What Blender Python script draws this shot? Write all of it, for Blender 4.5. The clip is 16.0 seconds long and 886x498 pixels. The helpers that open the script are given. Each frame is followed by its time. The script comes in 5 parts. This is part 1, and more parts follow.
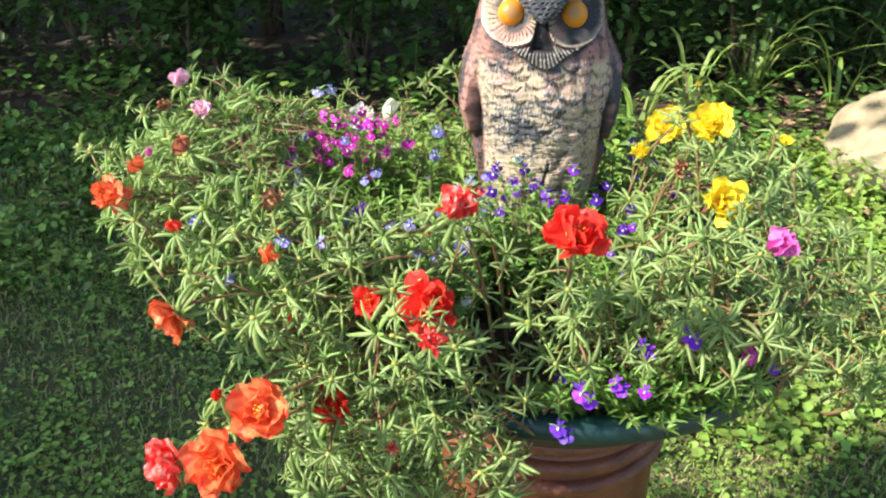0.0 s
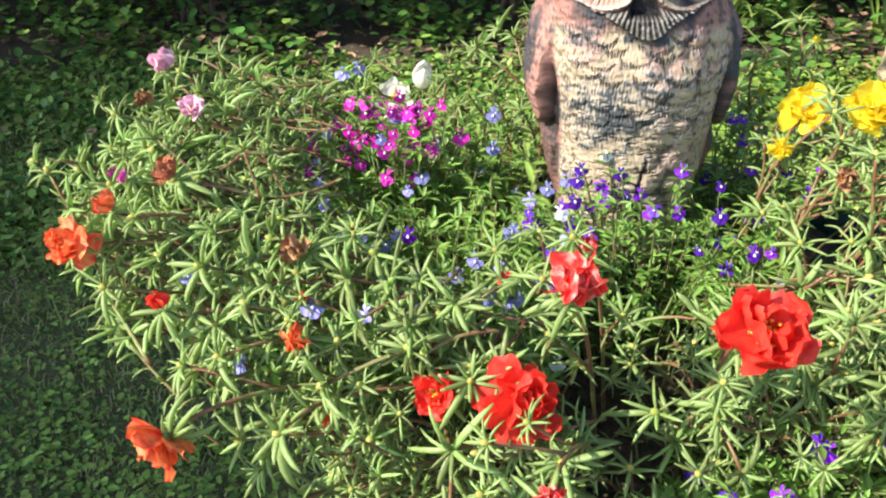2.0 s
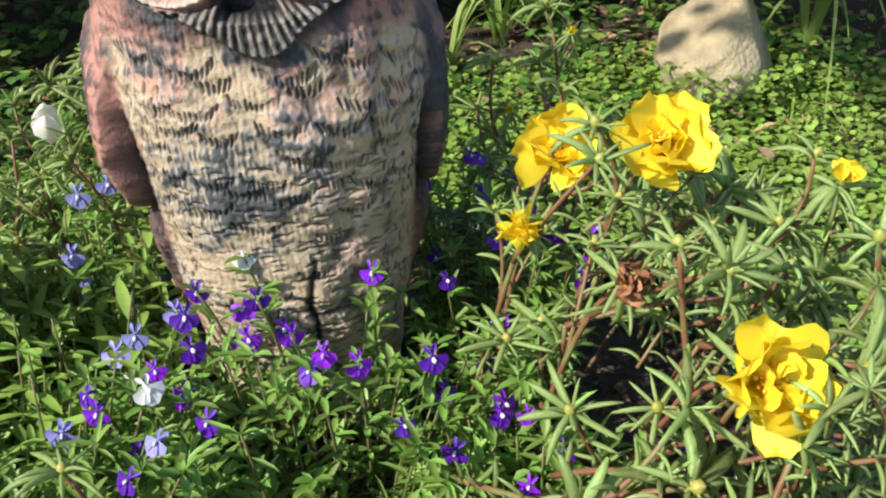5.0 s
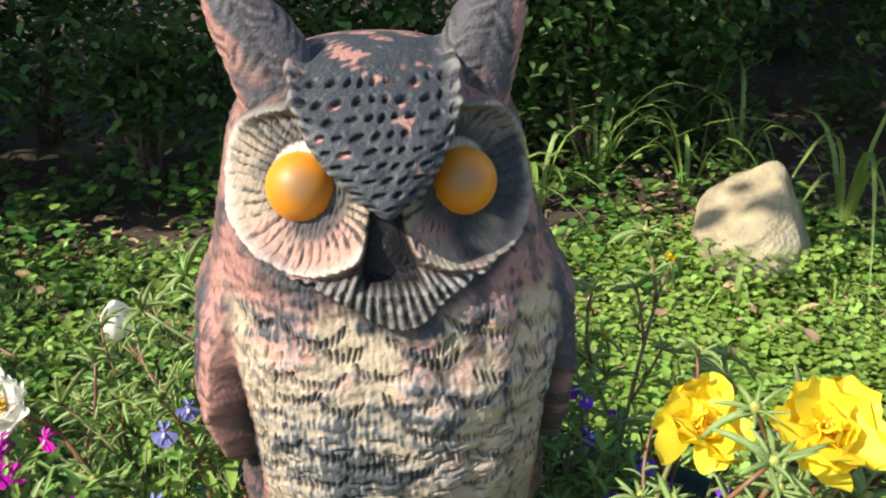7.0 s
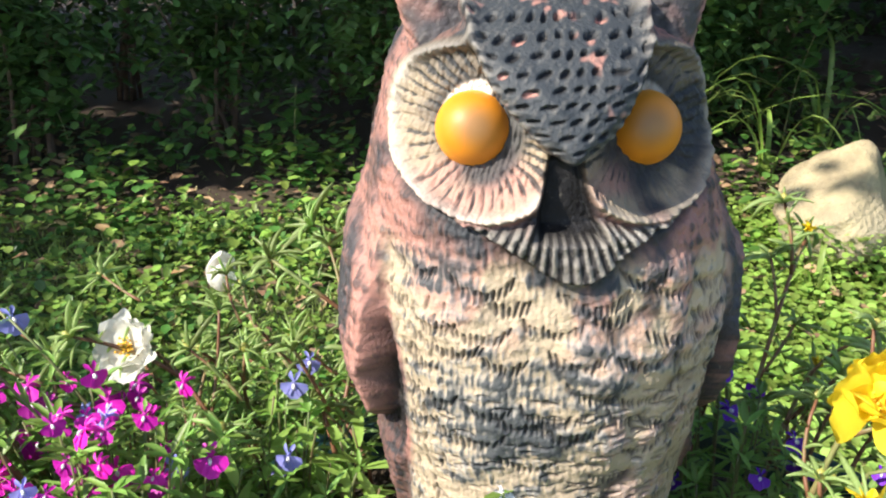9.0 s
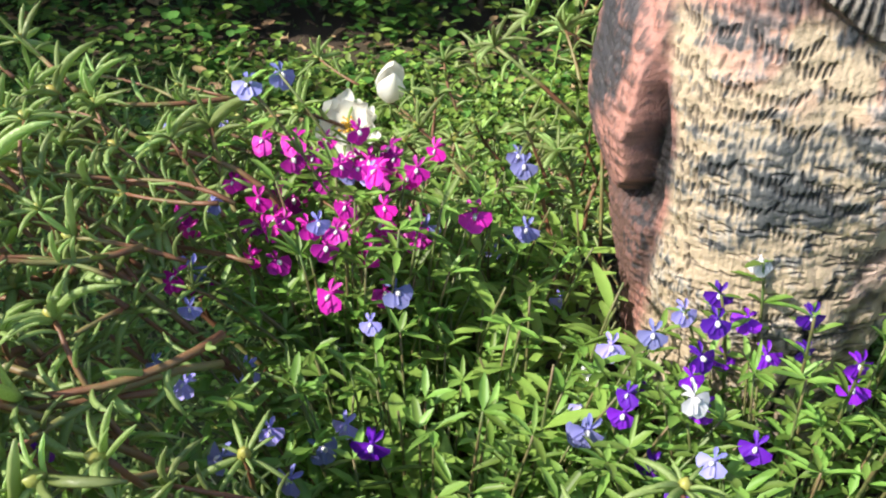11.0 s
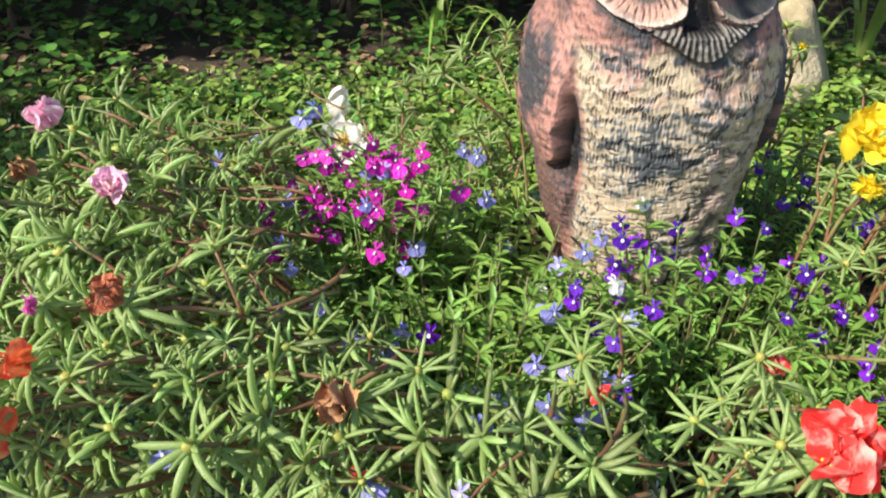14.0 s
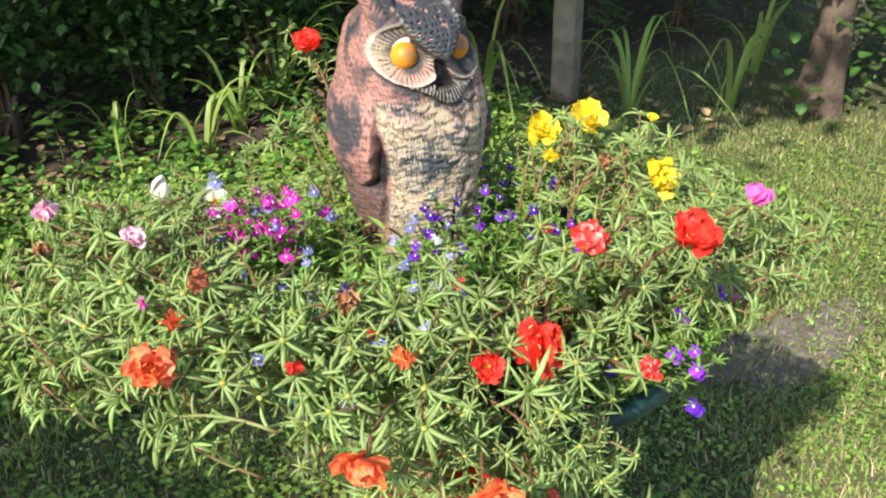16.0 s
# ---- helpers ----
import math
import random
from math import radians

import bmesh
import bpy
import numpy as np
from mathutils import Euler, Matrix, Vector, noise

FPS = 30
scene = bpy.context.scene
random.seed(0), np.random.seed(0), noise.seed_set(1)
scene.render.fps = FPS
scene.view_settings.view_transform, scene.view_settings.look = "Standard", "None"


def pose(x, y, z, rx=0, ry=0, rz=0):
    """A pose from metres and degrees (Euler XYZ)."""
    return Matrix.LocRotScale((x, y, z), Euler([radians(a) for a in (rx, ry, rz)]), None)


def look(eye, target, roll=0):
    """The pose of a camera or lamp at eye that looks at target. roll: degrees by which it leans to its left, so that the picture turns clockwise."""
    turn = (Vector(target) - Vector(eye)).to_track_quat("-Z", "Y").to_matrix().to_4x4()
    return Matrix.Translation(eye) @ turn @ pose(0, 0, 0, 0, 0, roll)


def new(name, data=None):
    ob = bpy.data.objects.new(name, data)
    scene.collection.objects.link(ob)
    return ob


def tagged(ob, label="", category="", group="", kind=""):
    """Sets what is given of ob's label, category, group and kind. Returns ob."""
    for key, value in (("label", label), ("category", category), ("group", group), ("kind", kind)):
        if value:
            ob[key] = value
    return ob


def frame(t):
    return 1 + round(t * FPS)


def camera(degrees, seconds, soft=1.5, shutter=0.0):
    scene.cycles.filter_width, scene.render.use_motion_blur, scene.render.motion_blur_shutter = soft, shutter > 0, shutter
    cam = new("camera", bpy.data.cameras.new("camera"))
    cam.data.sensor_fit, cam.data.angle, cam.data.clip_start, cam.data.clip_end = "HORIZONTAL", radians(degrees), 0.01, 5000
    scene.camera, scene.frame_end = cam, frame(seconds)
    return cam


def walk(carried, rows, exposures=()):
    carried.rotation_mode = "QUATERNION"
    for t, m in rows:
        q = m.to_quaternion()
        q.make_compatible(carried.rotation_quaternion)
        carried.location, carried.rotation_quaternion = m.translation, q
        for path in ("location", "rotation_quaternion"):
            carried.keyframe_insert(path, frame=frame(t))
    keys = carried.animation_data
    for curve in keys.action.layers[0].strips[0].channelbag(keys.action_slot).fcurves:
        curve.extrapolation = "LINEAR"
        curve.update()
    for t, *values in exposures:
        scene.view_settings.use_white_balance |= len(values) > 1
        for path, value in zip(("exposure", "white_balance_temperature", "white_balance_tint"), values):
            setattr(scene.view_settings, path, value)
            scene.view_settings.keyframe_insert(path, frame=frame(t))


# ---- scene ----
cam = camera(54.3, 16.0, soft=2.1)
PATH = [
    (0, (0.023, 0.029, 1.19), (-0.023, 1.789, 0.242), 0.4),
    (0.5, (-0.025, 0.076, 1.199), (0.033, 1.829, 0.238), -0.4),
    (1, (-0.077, 0.116, 1.199), (0.052, 1.854, 0.217), -1.1),
    (1.5, (-0.078, 0.159, 1.182), (-0.023, 1.866, 0.14), -1.7),
    (2, (-0.03, 0.242, 1.167), (-0.092, 1.913, 0.07), -1.5),
    (2.5, (0.009, 0.3, 1.142), (-0.093, 1.913, -0.037), -0.9),
    (3, (0.051, 0.34, 1.123), (-0.017, 1.913, -0.11), -1.0),
    (3.5, (0.09, 0.368, 1.11), (0.173, 1.966, -0.09), -0.5),
    (3.7, (0.101, 0.39, 1.103), (0.276, 1.99, -0.084), -0.8),
    (5.8, (0.092, 0.545, 1.063), (0.447, 2.233, 0.051), -1.6),
    (6, (0.083, 0.547, 1.069), (0.416, 2.253, 0.08), -1.4),
    (6.5, (0.054, 0.549, 1.075), (0.372, 2.305, 0.172), -0.2),
    (7, (0.063, 0.568, 1.099), (0.392, 2.379, 0.317), 0.2),
    (7.5, (0.063, 0.589, 1.113), (0.385, 2.426, 0.39), 0.1),
    (8, (0.062, 0.591, 1.109), (0.372, 2.434, 0.396), 0.8),
    (8.5, (0.046, 0.592, 1.096), (0.317, 2.416, 0.322), 0.7),
    (9, (0.025, 0.588, 1.084), (0.218, 2.391, 0.239), 0.7),
    (9.5, (-0.002, 0.581, 1.069), (0.098, 2.35, 0.142), 1.0),
    (10, (-0.02, 0.574, 1.051), (0.037, 2.303, 0.048), 1.5),
    (10.2, (-0.024, 0.572, 1.047), (0.028, 2.288, 0.021), 1.6),
    (12.3, (-0.121, 0.543, 1.06), (-0.057, 2.129, -0.157), 2.7),
    (12.5, (-0.124, 0.537, 1.071), (-0.062, 2.108, -0.165), 2.3),
    (13, (-0.134, 0.512, 1.094), (-0.044, 2.06, -0.168), 1.4),
    (13.5, (-0.132, 0.486, 1.111), (0.046, 2.059, -0.111), 1.2),
    (14, (-0.141, 0.408, 1.129), (0.192, 2.048, 0.033), 1.1),
    (14.5, (-0.184, 0.302, 1.147), (0.298, 1.952, 0.125), -0.0),
    (15, (-0.23, 0.241, 1.169), (0.44, 1.843, 0.177), 0.4),
    (15.5, (-0.314, 0.208, 1.198), (0.586, 1.71, 0.231), 0.5),
    (16, (-0.389, 0.184, 1.22), (0.646, 1.618, 0.285), -0.7),
]
EXPOSURES = [(0.0, 0.91), (2.5, 0.83), (3.5, 0.58), (6.0, 0.26), (7.0, 0.50), (8.0, 0.80), (8.5, 0.80), (10.0, 0.57), (12.5, 0.55), (14.0, 0.50), (15.0, 0.60), (16.0, 0.62)]
walk(cam, [(t, look(eye, target, roll)) for t, eye, target, roll in PATH], EXPOSURES)

# ---- world and sun ----
SUN_WAY = Vector((1.12, 0.44, -1.0)).normalized()
world = bpy.data.worlds.new("sky")
scene.world = world
world.use_nodes = True
wn = world.node_tree.nodes
sky = wn.new("ShaderNodeTexSky")
sky.sky_type, sky.sun_disc = "NISHITA", False
sky.sun_elevation = math.asin(-SUN_WAY.z)
sky.sun_rotation = math.atan2(-SUN_WAY.x, -SUN_WAY.y)
world.node_tree.links.new(sky.outputs[0], wn["Background"].inputs[0])
wn["Background"].inputs[1].default_value = 0.15
sun_data = bpy.data.lights.new("sun", "SUN")
sun_data.energy, sun_data.angle, sun_data.color = 5.0, radians(0.55), (1.0, 0.93, 0.82)
sun = new("sun", sun_data)
sun.matrix_world = look((0, 0, 12), Vector((0, 0, 12)) + SUN_WAY)

rng = np.random.default_rng(7)
rnd = random.Random(11)


# ---- mesh helpers ----
class Geo:
    """Collects faces of several materials for one mesh."""

    def __init__(self):
        self.v, self.f, self.m, self.n = [], [], [], 0

    def add(self, v, f, mi=0, m=None):
        v = np.asarray(v, float)
        if m is not None:
            a = np.array(m)
            v = v @ a[:3, :3].T + a[:3, 3]
        self.v.append(v)
        self.f += [tuple(int(i) + self.n for i in face) for face in f]
        self.m += [mi] * len(f)
        self.n += len(v)
        return self

    def mesh(self, name, mats, smooth=True):
        me = bpy.data.meshes.new(name)
        me.from_pydata(np.concatenate(self.v).tolist(), [], self.f)
        for x in mats:
            me.materials.append(x)
        me.polygons.foreach_set("material_index", self.m)
        me.polygons.foreach_set("use_smooth", [smooth] * len(self.f))
        me.update()
        return me


def fast_mesh(name, verts, tris, quads, mats, mi=None, smooth=True):
    """A mesh of many faces from arrays."""
    me = bpy.data.meshes.new(name)
    nt, nq = len(tris), len(quads)
    me.vertices.add(len(verts))
    me.vertices.foreach_set("co", np.asarray(verts, np.float32).ravel())
    loops = np.concatenate([np.asarray(tris, np.int32).ravel(), np.asarray(quads, np.int32).ravel()])
    me.loops.add(len(loops))
    me.loops.foreach_set("vertex_index", loops)
    me.polygons.add(nt + nq)
    starts = np.concatenate([np.arange(nt) * 3, nt * 3 + np.arange(nq) * 4]).astype(np.int32)
    me.polygons.foreach_set("loop_start", starts)
    for x in mats:
        me.materials.append(x)
    if mi is not None:
        me.polygons.foreach_set("material_index", np.asarray(mi, np.int32))
    me.polygons.foreach_set("use_smooth", np.full(nt + nq, smooth))
    me.update(calc_edges=True)
    me.validate()
    return me


def part(name, me, parent=None, label="", at=None):
    ob = new(name, me)
    if parent is not None:
        ob.parent = parent
    if at is not None:
        ob.matrix_basis = at
    return tagged(ob, label) if label else ob


def tube(points, radii, sides=6, flat=1.0, cap=True):
    """A tube along points, with closed ends."""
    p = [Vector(q) for q in points]
    n = len(p)
    v, f = [], []
    side = None
    for i in range(n):
        d = (p[min(i + 1, n - 1)] - p[max(i - 1, 0)]).normalized()
        if side is None:
            side = d.orthogonal().normalized()
        side = (side - d * side.dot(d)).normalized()
        up = d.cross(side)
        for k in range(sides):
            a = 2 * math.pi * k / sides
            v.append(p[i] + radii[i] * (math.cos(a) * side + flat * math.sin(a) * up))
    for i in range(n - 1):
        for k in range(sides):
            k2 = (k + 1) % sides
            f.append((i * sides + k, i * sides + k2, (i + 1) * sides + k2, (i + 1) * sides + k))
    if cap:
        f.append(tuple(range(sides - 1, -1, -1)))
        f.append(tuple((n - 1) * sides + k for k in range(sides)))
    return np.array([tuple(q) for q in v]), f


def lathe(profile, sides=64):
    """A surface of revolution from (radius, height) pairs, about z."""
    v, f = [], []
    for r, z in profile:
        for k in range(sides):
            a = 2 * math.pi * k / sides
            v.append((r * math.cos(a), r * math.sin(a), z))
    for i in range(len(profile) - 1):
        for k in range(sides):
            k2 = (k + 1) % sides
            f.append((i * sides + k, i * sides + k2, (i + 1) * sides + k2, (i + 1) * sides + k))
    return np.array(v), f


def toward(d, spin=0.0):
    """A turn that lays the z axis along d."""
    return Vector(d).normalized().to_track_quat("Z", "Y").to_matrix().to_4x4() @ Matrix.Rotation(spin, 4, "Z")


def smoothstep(a, b, x):
    t = np.clip((x - a) / (b - a), 0, 1)
    return t * t * (3 - 2 * t)


def bezier(a, b, c, n):
    a, b, c = Vector(a), Vector(b), Vector(c)
    return [(1 - t) ** 2 * a + 2 * t * (1 - t) * b + t * t * c for t in [i / (n - 1) for i in range(n)]]


# ---- materials ----
def material(name, colour, second=None, rough=0.6, scale=40.0, fine=0.0, bump=0.0, by="", metal=0.0, see=0.0, spec=0.5, third=None, spread=(0.35, 0.65)):
    """A surface of two or three colours mixed by noise. by: 'object' or 'island' varies it piece by piece; see: light that passes through."""
    m = bpy.data.materials.new(name)
    m.use_nodes = True
    t = m.node_tree
    b = t.nodes["Principled BSDF"]
    link = t.links.new
    b.inputs["Roughness"].default_value, b.inputs["Metallic"].default_value = rough, metal
    b.inputs["Specular IOR Level"].default_value = spec
    co = t.nodes.new("ShaderNodeTexCoord")
    tex = t.nodes.new("ShaderNodeTexNoise")
    tex.inputs["Scale"].default_value, tex.inputs["Detail"].default_value = scale, 6
    link(co.outputs["Object"], tex.inputs["Vector"])
    ramp = t.nodes.new("ShaderNodeMapRange")
    ramp.inputs["From Min"].default_value, ramp.inputs["From Max"].default_value = spread
    link(tex.outputs["Fac"], ramp.inputs["Value"])
    mix = t.nodes.new("ShaderNodeMix")
    mix.data_type = "RGBA"
    mix.inputs[6].default_value = (*colour, 1)
    mix.inputs[7].default_value = (*(second or colour), 1)
    link(ramp.outputs[0], mix.inputs[0])
    out = mix.outputs[2]
    if third:
        tex3 = t.nodes.new("ShaderNodeTexNoise")
        tex3.inputs["Scale"].default_value, tex3.inputs["Detail"].default_value = scale * 0.13, 4
        link(co.outputs["Object"], tex3.inputs["Vector"])
        r3 = t.nodes.new("ShaderNodeMapRange")
        r3.inputs["From Min"].default_value, r3.inputs["From Max"].default_value = 0.48, 0.66
        link(tex3.outputs["Fac"], r3.inputs["Value"])
        m3 = t.nodes.new("ShaderNodeMix")
        m3.data_type = "RGBA"
        m3.inputs[7].default_value = (*third, 1)
        link(r3.outputs[0], m3.inputs[0])
        link(out, m3.inputs[6])
        out = m3.outputs[2]
    if by:
        source = t.nodes.new("ShaderNodeObjectInfo" if by == "object" else "ShaderNodeNewGeometry")
        value = source.outputs["Random"] if by == "object" else source.outputs["Random Per Island"]
        vr = t.nodes.new("ShaderNodeMapRange")
        vr.inputs["To Min"].default_value, vr.inputs["To Max"].default_value = 0.6, 1.4
        link(value, vr.inputs["Value"])
        hs = t.nodes.new("ShaderNodeHueSaturation")
        hr = t.nodes.new("ShaderNodeMapRange")
        hr.inputs["To Min"].default_value, hr.inputs["To Max"].default_value = 0.485, 0.515
        link(value, hr.inputs["Value"])
        link(hr.outputs[0], hs.inputs["Hue"])
        link(vr.outputs[0], hs.inputs["Value"])
        link(out, hs.inputs["Color"])
        out = hs.outputs[0]
    link(out, b.inputs["Base Color"])
    if bump:
        tb = t.nodes.new("ShaderNodeTexNoise")
        tb.inputs["Scale"].default_value, tb.inputs["Detail"].default_value = fine or scale * 4, 5
        link(co.outputs["Object"], tb.inputs["Vector"])
        bp = t.nodes.new("ShaderNodeBump")
        bp.inputs["Strength"].default_value, bp.inputs["Distance"].default_value = bump, 0.01
        link(tb.outputs["Fac"], bp.inputs["Height"])
        link(bp.outputs[0], b.inputs["Normal"])
    if see:
        tr = t.nodes.new("ShaderNodeBsdfTranslucent")
        link(out, tr.inputs["Color"])
        ms = t.nodes.new("ShaderNodeMixShader")
        ms.inputs[0].default_value = see
        link(b.outputs[0], ms.inputs[1])
        link(tr.outputs[0], ms.inputs[2])
        link(ms.outputs[0], t.nodes["Material Output"].inputs["Surface"])
    return m


LEAF = material("moss_rose_leaf", (0.322, 0.440, 0.132), (0.468, 0.600, 0.250), 0.33, 60, by="island", see=0.48, bump=0.15)
STEM = material("moss_rose_stem", (0.21, 0.095, 0.05), (0.21, 0.27, 0.09), 0.5, 30, bump=0.1, spread=(0.46, 0.64))
BUDS = material("green_bud", (0.30, 0.37, 0.08), (0.40, 0.34, 0.08), 0.45, 60)
RED = material("red_petal", (0.84, 0.022, 0.018), (0.88, 0.085, 0.05), 0.5, 3.0, see=0.3, bump=0.12)
CORAL = material("coral_petal", (0.85, 0.045, 0.04), (0.92, 0.50, 0.43), 0.5, 2.6, see=0.3, bump=0.12, spread=(0.47, 0.64))
ORANGE = material("orange_petal", (0.87, 0.065, 0.032), (0.93, 0.36, 0.13), 0.5, 2.0, see=0.3, bump=0.12, spread=(0.42, 0.62))
YELLOW = material("yellow_petal", (0.94, 0.73, 0.018), (0.96, 0.82, 0.075), 0.5, 60, see=0.3, bump=0.12)
PINK = material("pink_petal", (0.88, 0.40, 0.60), (0.94, 0.70, 0.79), 0.5, 3.0, see=0.3, bump=0.12)
HOTPINK = material("bright_pink_petal", (0.80, 0.09, 0.52), (0.85, 0.25, 0.62), 0.5, 60, see=0.3, bump=0.12)
WHITE = material("white_petal", (0.90, 0.89, 0.80), (0.92, 0.91, 0.86), 0.5, 60, see=0.35, bump=0.12)
STAMEN = material("orange_stamen", (0.90, 0.42, 0.02), (0.94, 0.62, 0.06), 0.6, 200)
DRYRED = material("withered_red_petal", (0.52, 0.10, 0.035), (0.62, 0.26, 0.13), 0.75, 4, bump=0.6)
DRY = material("dry_petal", (0.42, 0.16, 0.06), (0.6, 0.33, 0.18), 0.8, 90, bump=0.5, by="object")
VIOLET = material("violet_lobelia", (0.140, 0.010, 0.52), (0.205, 0.020, 0.62), 0.5, 90, see=0.25, by="object")
MAGENTA = material("magenta_lobelia", (0.60, 0.008, 0.40), (0.72, 0.02, 0.50), 0.5, 90, see=0.25, by="object")
PALEBLUE = material("pale_blue_lobelia", (0.28, 0.28, 0.80), (0.42, 0.40, 0.86), 0.5, 90, see=0.25, by="object")
SNOW = material("white_lobelia", (0.85, 0.84, 0.88), (0.9, 0.9, 0.92), 0.5, 90, see=0.25)
LOBLEAF = material("lobelia_leaf", (0.165, 0.31, 0.052), (0.28, 0.45, 0.10), 0.45, 60, by="island", see=0.35)
FRESH = material("fresh_green_leaf", (0.29, 0.47, 0.085), (0.42, 0.60, 0.15), 0.42, 60, by="island", see=0.35)
LOBSTEM = material("lobelia_stem", (0.12, 0.20, 0.06), (0.2, 0.14, 0.07), 0.5, 60)
SOIL = material("potting_soil", (0.05, 0.035, 0.024), (0.13, 0.09, 0.058), 0.95, 90, bump=1.0, fine=260)
BOWL = material("dark_green_glaze", (0.006, 0.032, 0.030), (0.010, 0.048, 0.043), 0.4, 30, bump=0.08, fine=300, third=(0.03, 0.05, 0.04))
TERRA = material("terracotta", (0.22, 0.066, 0.030), (0.13, 0.042, 0.023), 0.34, 26, bump=0.25, fine=220, third=(0.25, 0.095, 0.05))
GROUND = material("lawn_earth", (0.070, 0.095, 0.030), (0.12, 0.125, 0.055), 0.95, 26, bump=0.8, fine=150, third=(0.135, 0.125, 0.06))
GRASS = material("grass_blade", (0.18, 0.265, 0.055), (0.30, 0.375, 0.105), 0.5, 3, by="island", see=0.25)
STRAW = material("dry_grass", (0.42, 0.34, 0.18), (0.30, 0.24, 0.12), 0.7, 5, by="island")
CLOVER = material("clover_leaf", (0.20, 0.33, 0.05), (0.31, 0.45, 0.095), 0.5, 4, by="island", see=0.25)
IVY = material("ivy_leaf", (0.055, 0.14, 0.025), (0.12, 0.24, 0.05), 0.4, 5, by="island", see=0.2)
HEDGE = material("shrub_leaf", (0.058, 0.122, 0.030), (0.118, 0.205, 0.054), 0.45, 4, by="island", see=0.15)
BARK = material("bark", (0.085, 0.06, 0.042), (0.15, 0.11, 0.08), 0.9, 18, bump=1.0, fine=60)
TWIG = material("twig", (0.12, 0.075, 0.05), (0.19, 0.13, 0.09), 0.8, 30, bump=0.4)
ROCK = material("pale_limestone", (0.50, 0.415, 0.25), (0.27, 0.22, 0.14), 0.9, 12, bump=1.0, fine=80, third=(0.47, 0.40, 0.27))
POST = material("weathered_wood", (0.30, 0.26, 0.21), (0.20, 0.17, 0.13), 0.85, 14, bump=0.5, fine=70)
GRIT = material("gravel", (0.13, 0.105, 0.08), (0.21, 0.185, 0.15), 0.95, 30, bump=0.9, fine=90)
DEAD = material("fallen_leaf", (0.30, 0.17, 0.09), (0.42, 0.28, 0.17), 0.8, 20, by="island")


def woods_floor(m, y0, y1, earth):
    """Bare brown earth under the trees, past a ragged line across the lawn."""
    t = m.node_tree
    b = t.nodes["Principled BSDF"]
    old = b.inputs["Base Color"].links[0].from_socket
    co, xyz, tex = t.nodes.new("ShaderNodeTexCoord"), t.nodes.new("ShaderNodeSeparateXYZ"), t.nodes.new("ShaderNodeTexNoise")
    tex.inputs["Scale"].default_value, tex.inputs["Detail"].default_value = 1.6, 5
    add, ramp, mix = t.nodes.new("ShaderNodeMath"), t.nodes.new("ShaderNodeMapRange"), t.nodes.new("ShaderNodeMix")
    t.links.new(co.outputs["Object"], xyz.inputs[0])
    t.links.new(co.outputs["Object"], tex.inputs["Vector"])
    t.links.new(xyz.outputs["Y"], add.inputs[0])
    t.links.new(tex.outputs["Fac"], add.inputs[1])
    ramp.inputs["From Min"].default_value, ramp.inputs["From Max"].default_value = y0, y1
    t.links.new(add.outputs[0], ramp.inputs["Value"])
    mix.data_type = "RGBA"
    mix.inputs[7].default_value = (*earth, 1)
    t.links.new(ramp.outputs[0], mix.inputs[0])
    t.links.new(old, mix.inputs[6])
    t.links.new(mix.outputs[2], b.inputs["Base Color"])


woods_floor(GROUND, 3.5, 3.9, (0.075, 0.052, 0.036))
PATH_EARTH = material("dark_path_earth", (0.085, 0.068, 0.055), (0.13, 0.105, 0.085), 0.95, 20, bump=0.9, fine=90)


def painted(name, rough, bump):
    """Paint that takes its colours from the statue's own colour layer."""
    m = bpy.data.materials.new(name)
    m.use_nodes = True
    t = m.node_tree
    b = t.nodes["Principled BSDF"]
    b.inputs["Roughness"].default_value = rough
    b.inputs["Specular IOR Level"].default_value = 0.32 if bump else 0.5
    a = t.nodes.new("ShaderNodeVertexColor")
    a.layer_name = "paint"
    t.links.new(a.outputs[0], b.inputs["Base Color"])
    if bump:
        link = t.links.new
        co = t.nodes.new("ShaderNodeTexCoord")
        out = a.outputs[0]
        for scale, low, high, colour, amount in ((210, 0.56, 0.65, (0.045, 0.048, 0.058), 0.34), (90, 0.58, 0.68, (0.05, 0.052, 0.06), 0.36), (330, 0.63, 0.70, (0.66, 0.58, 0.47), 0.14)):
            n = t.nodes.new("ShaderNodeTexNoise")
            n.inputs["Scale"].default_value, n.inputs["Detail"].default_value, n.inputs["Roughness"].default_value = scale, 7, 0.62
            n.inputs["Distortion"].default_value = 0.6
            link(co.outputs["Object"], n.inputs["Vector"])
            r = t.nodes.new("ShaderNodeMapRange")
            r.inputs["From Min"].default_value, r.inputs["From Max"].default_value, r.inputs["To Max"].default_value = low, high, amount
            link(n.outputs["Fac"], r.inputs["Value"])
            mix = t.nodes.new("ShaderNodeMix")
            mix.data_type = "RGBA"
            mix.inputs[7].default_value = (*colour, 1)
            link(r.outputs[0], mix.inputs[0])
            link(out, mix.inputs[6])
            out = mix.outputs[2]
        link(out, b.inputs["Base Color"])
        n = t.nodes.new("ShaderNodeTexNoise")
        n.inputs["Scale"].default_value, n.inputs["Detail"].default_value = 620, 7
        link(co.outputs["Object"], n.inputs["Vector"])
        bp = t.nodes.new("ShaderNodeBump")
        bp.inputs["Strength"].default_value, bp.inputs["Distance"].default_value = bump, 0.0012
        link(n.outputs["Fac"], bp.inputs["Height"])
        link(bp.outputs[0], b.inputs["Normal"])
    return m


# ---- ground ----
PLANTER = Vector((0.13, 0.855, 0.0))


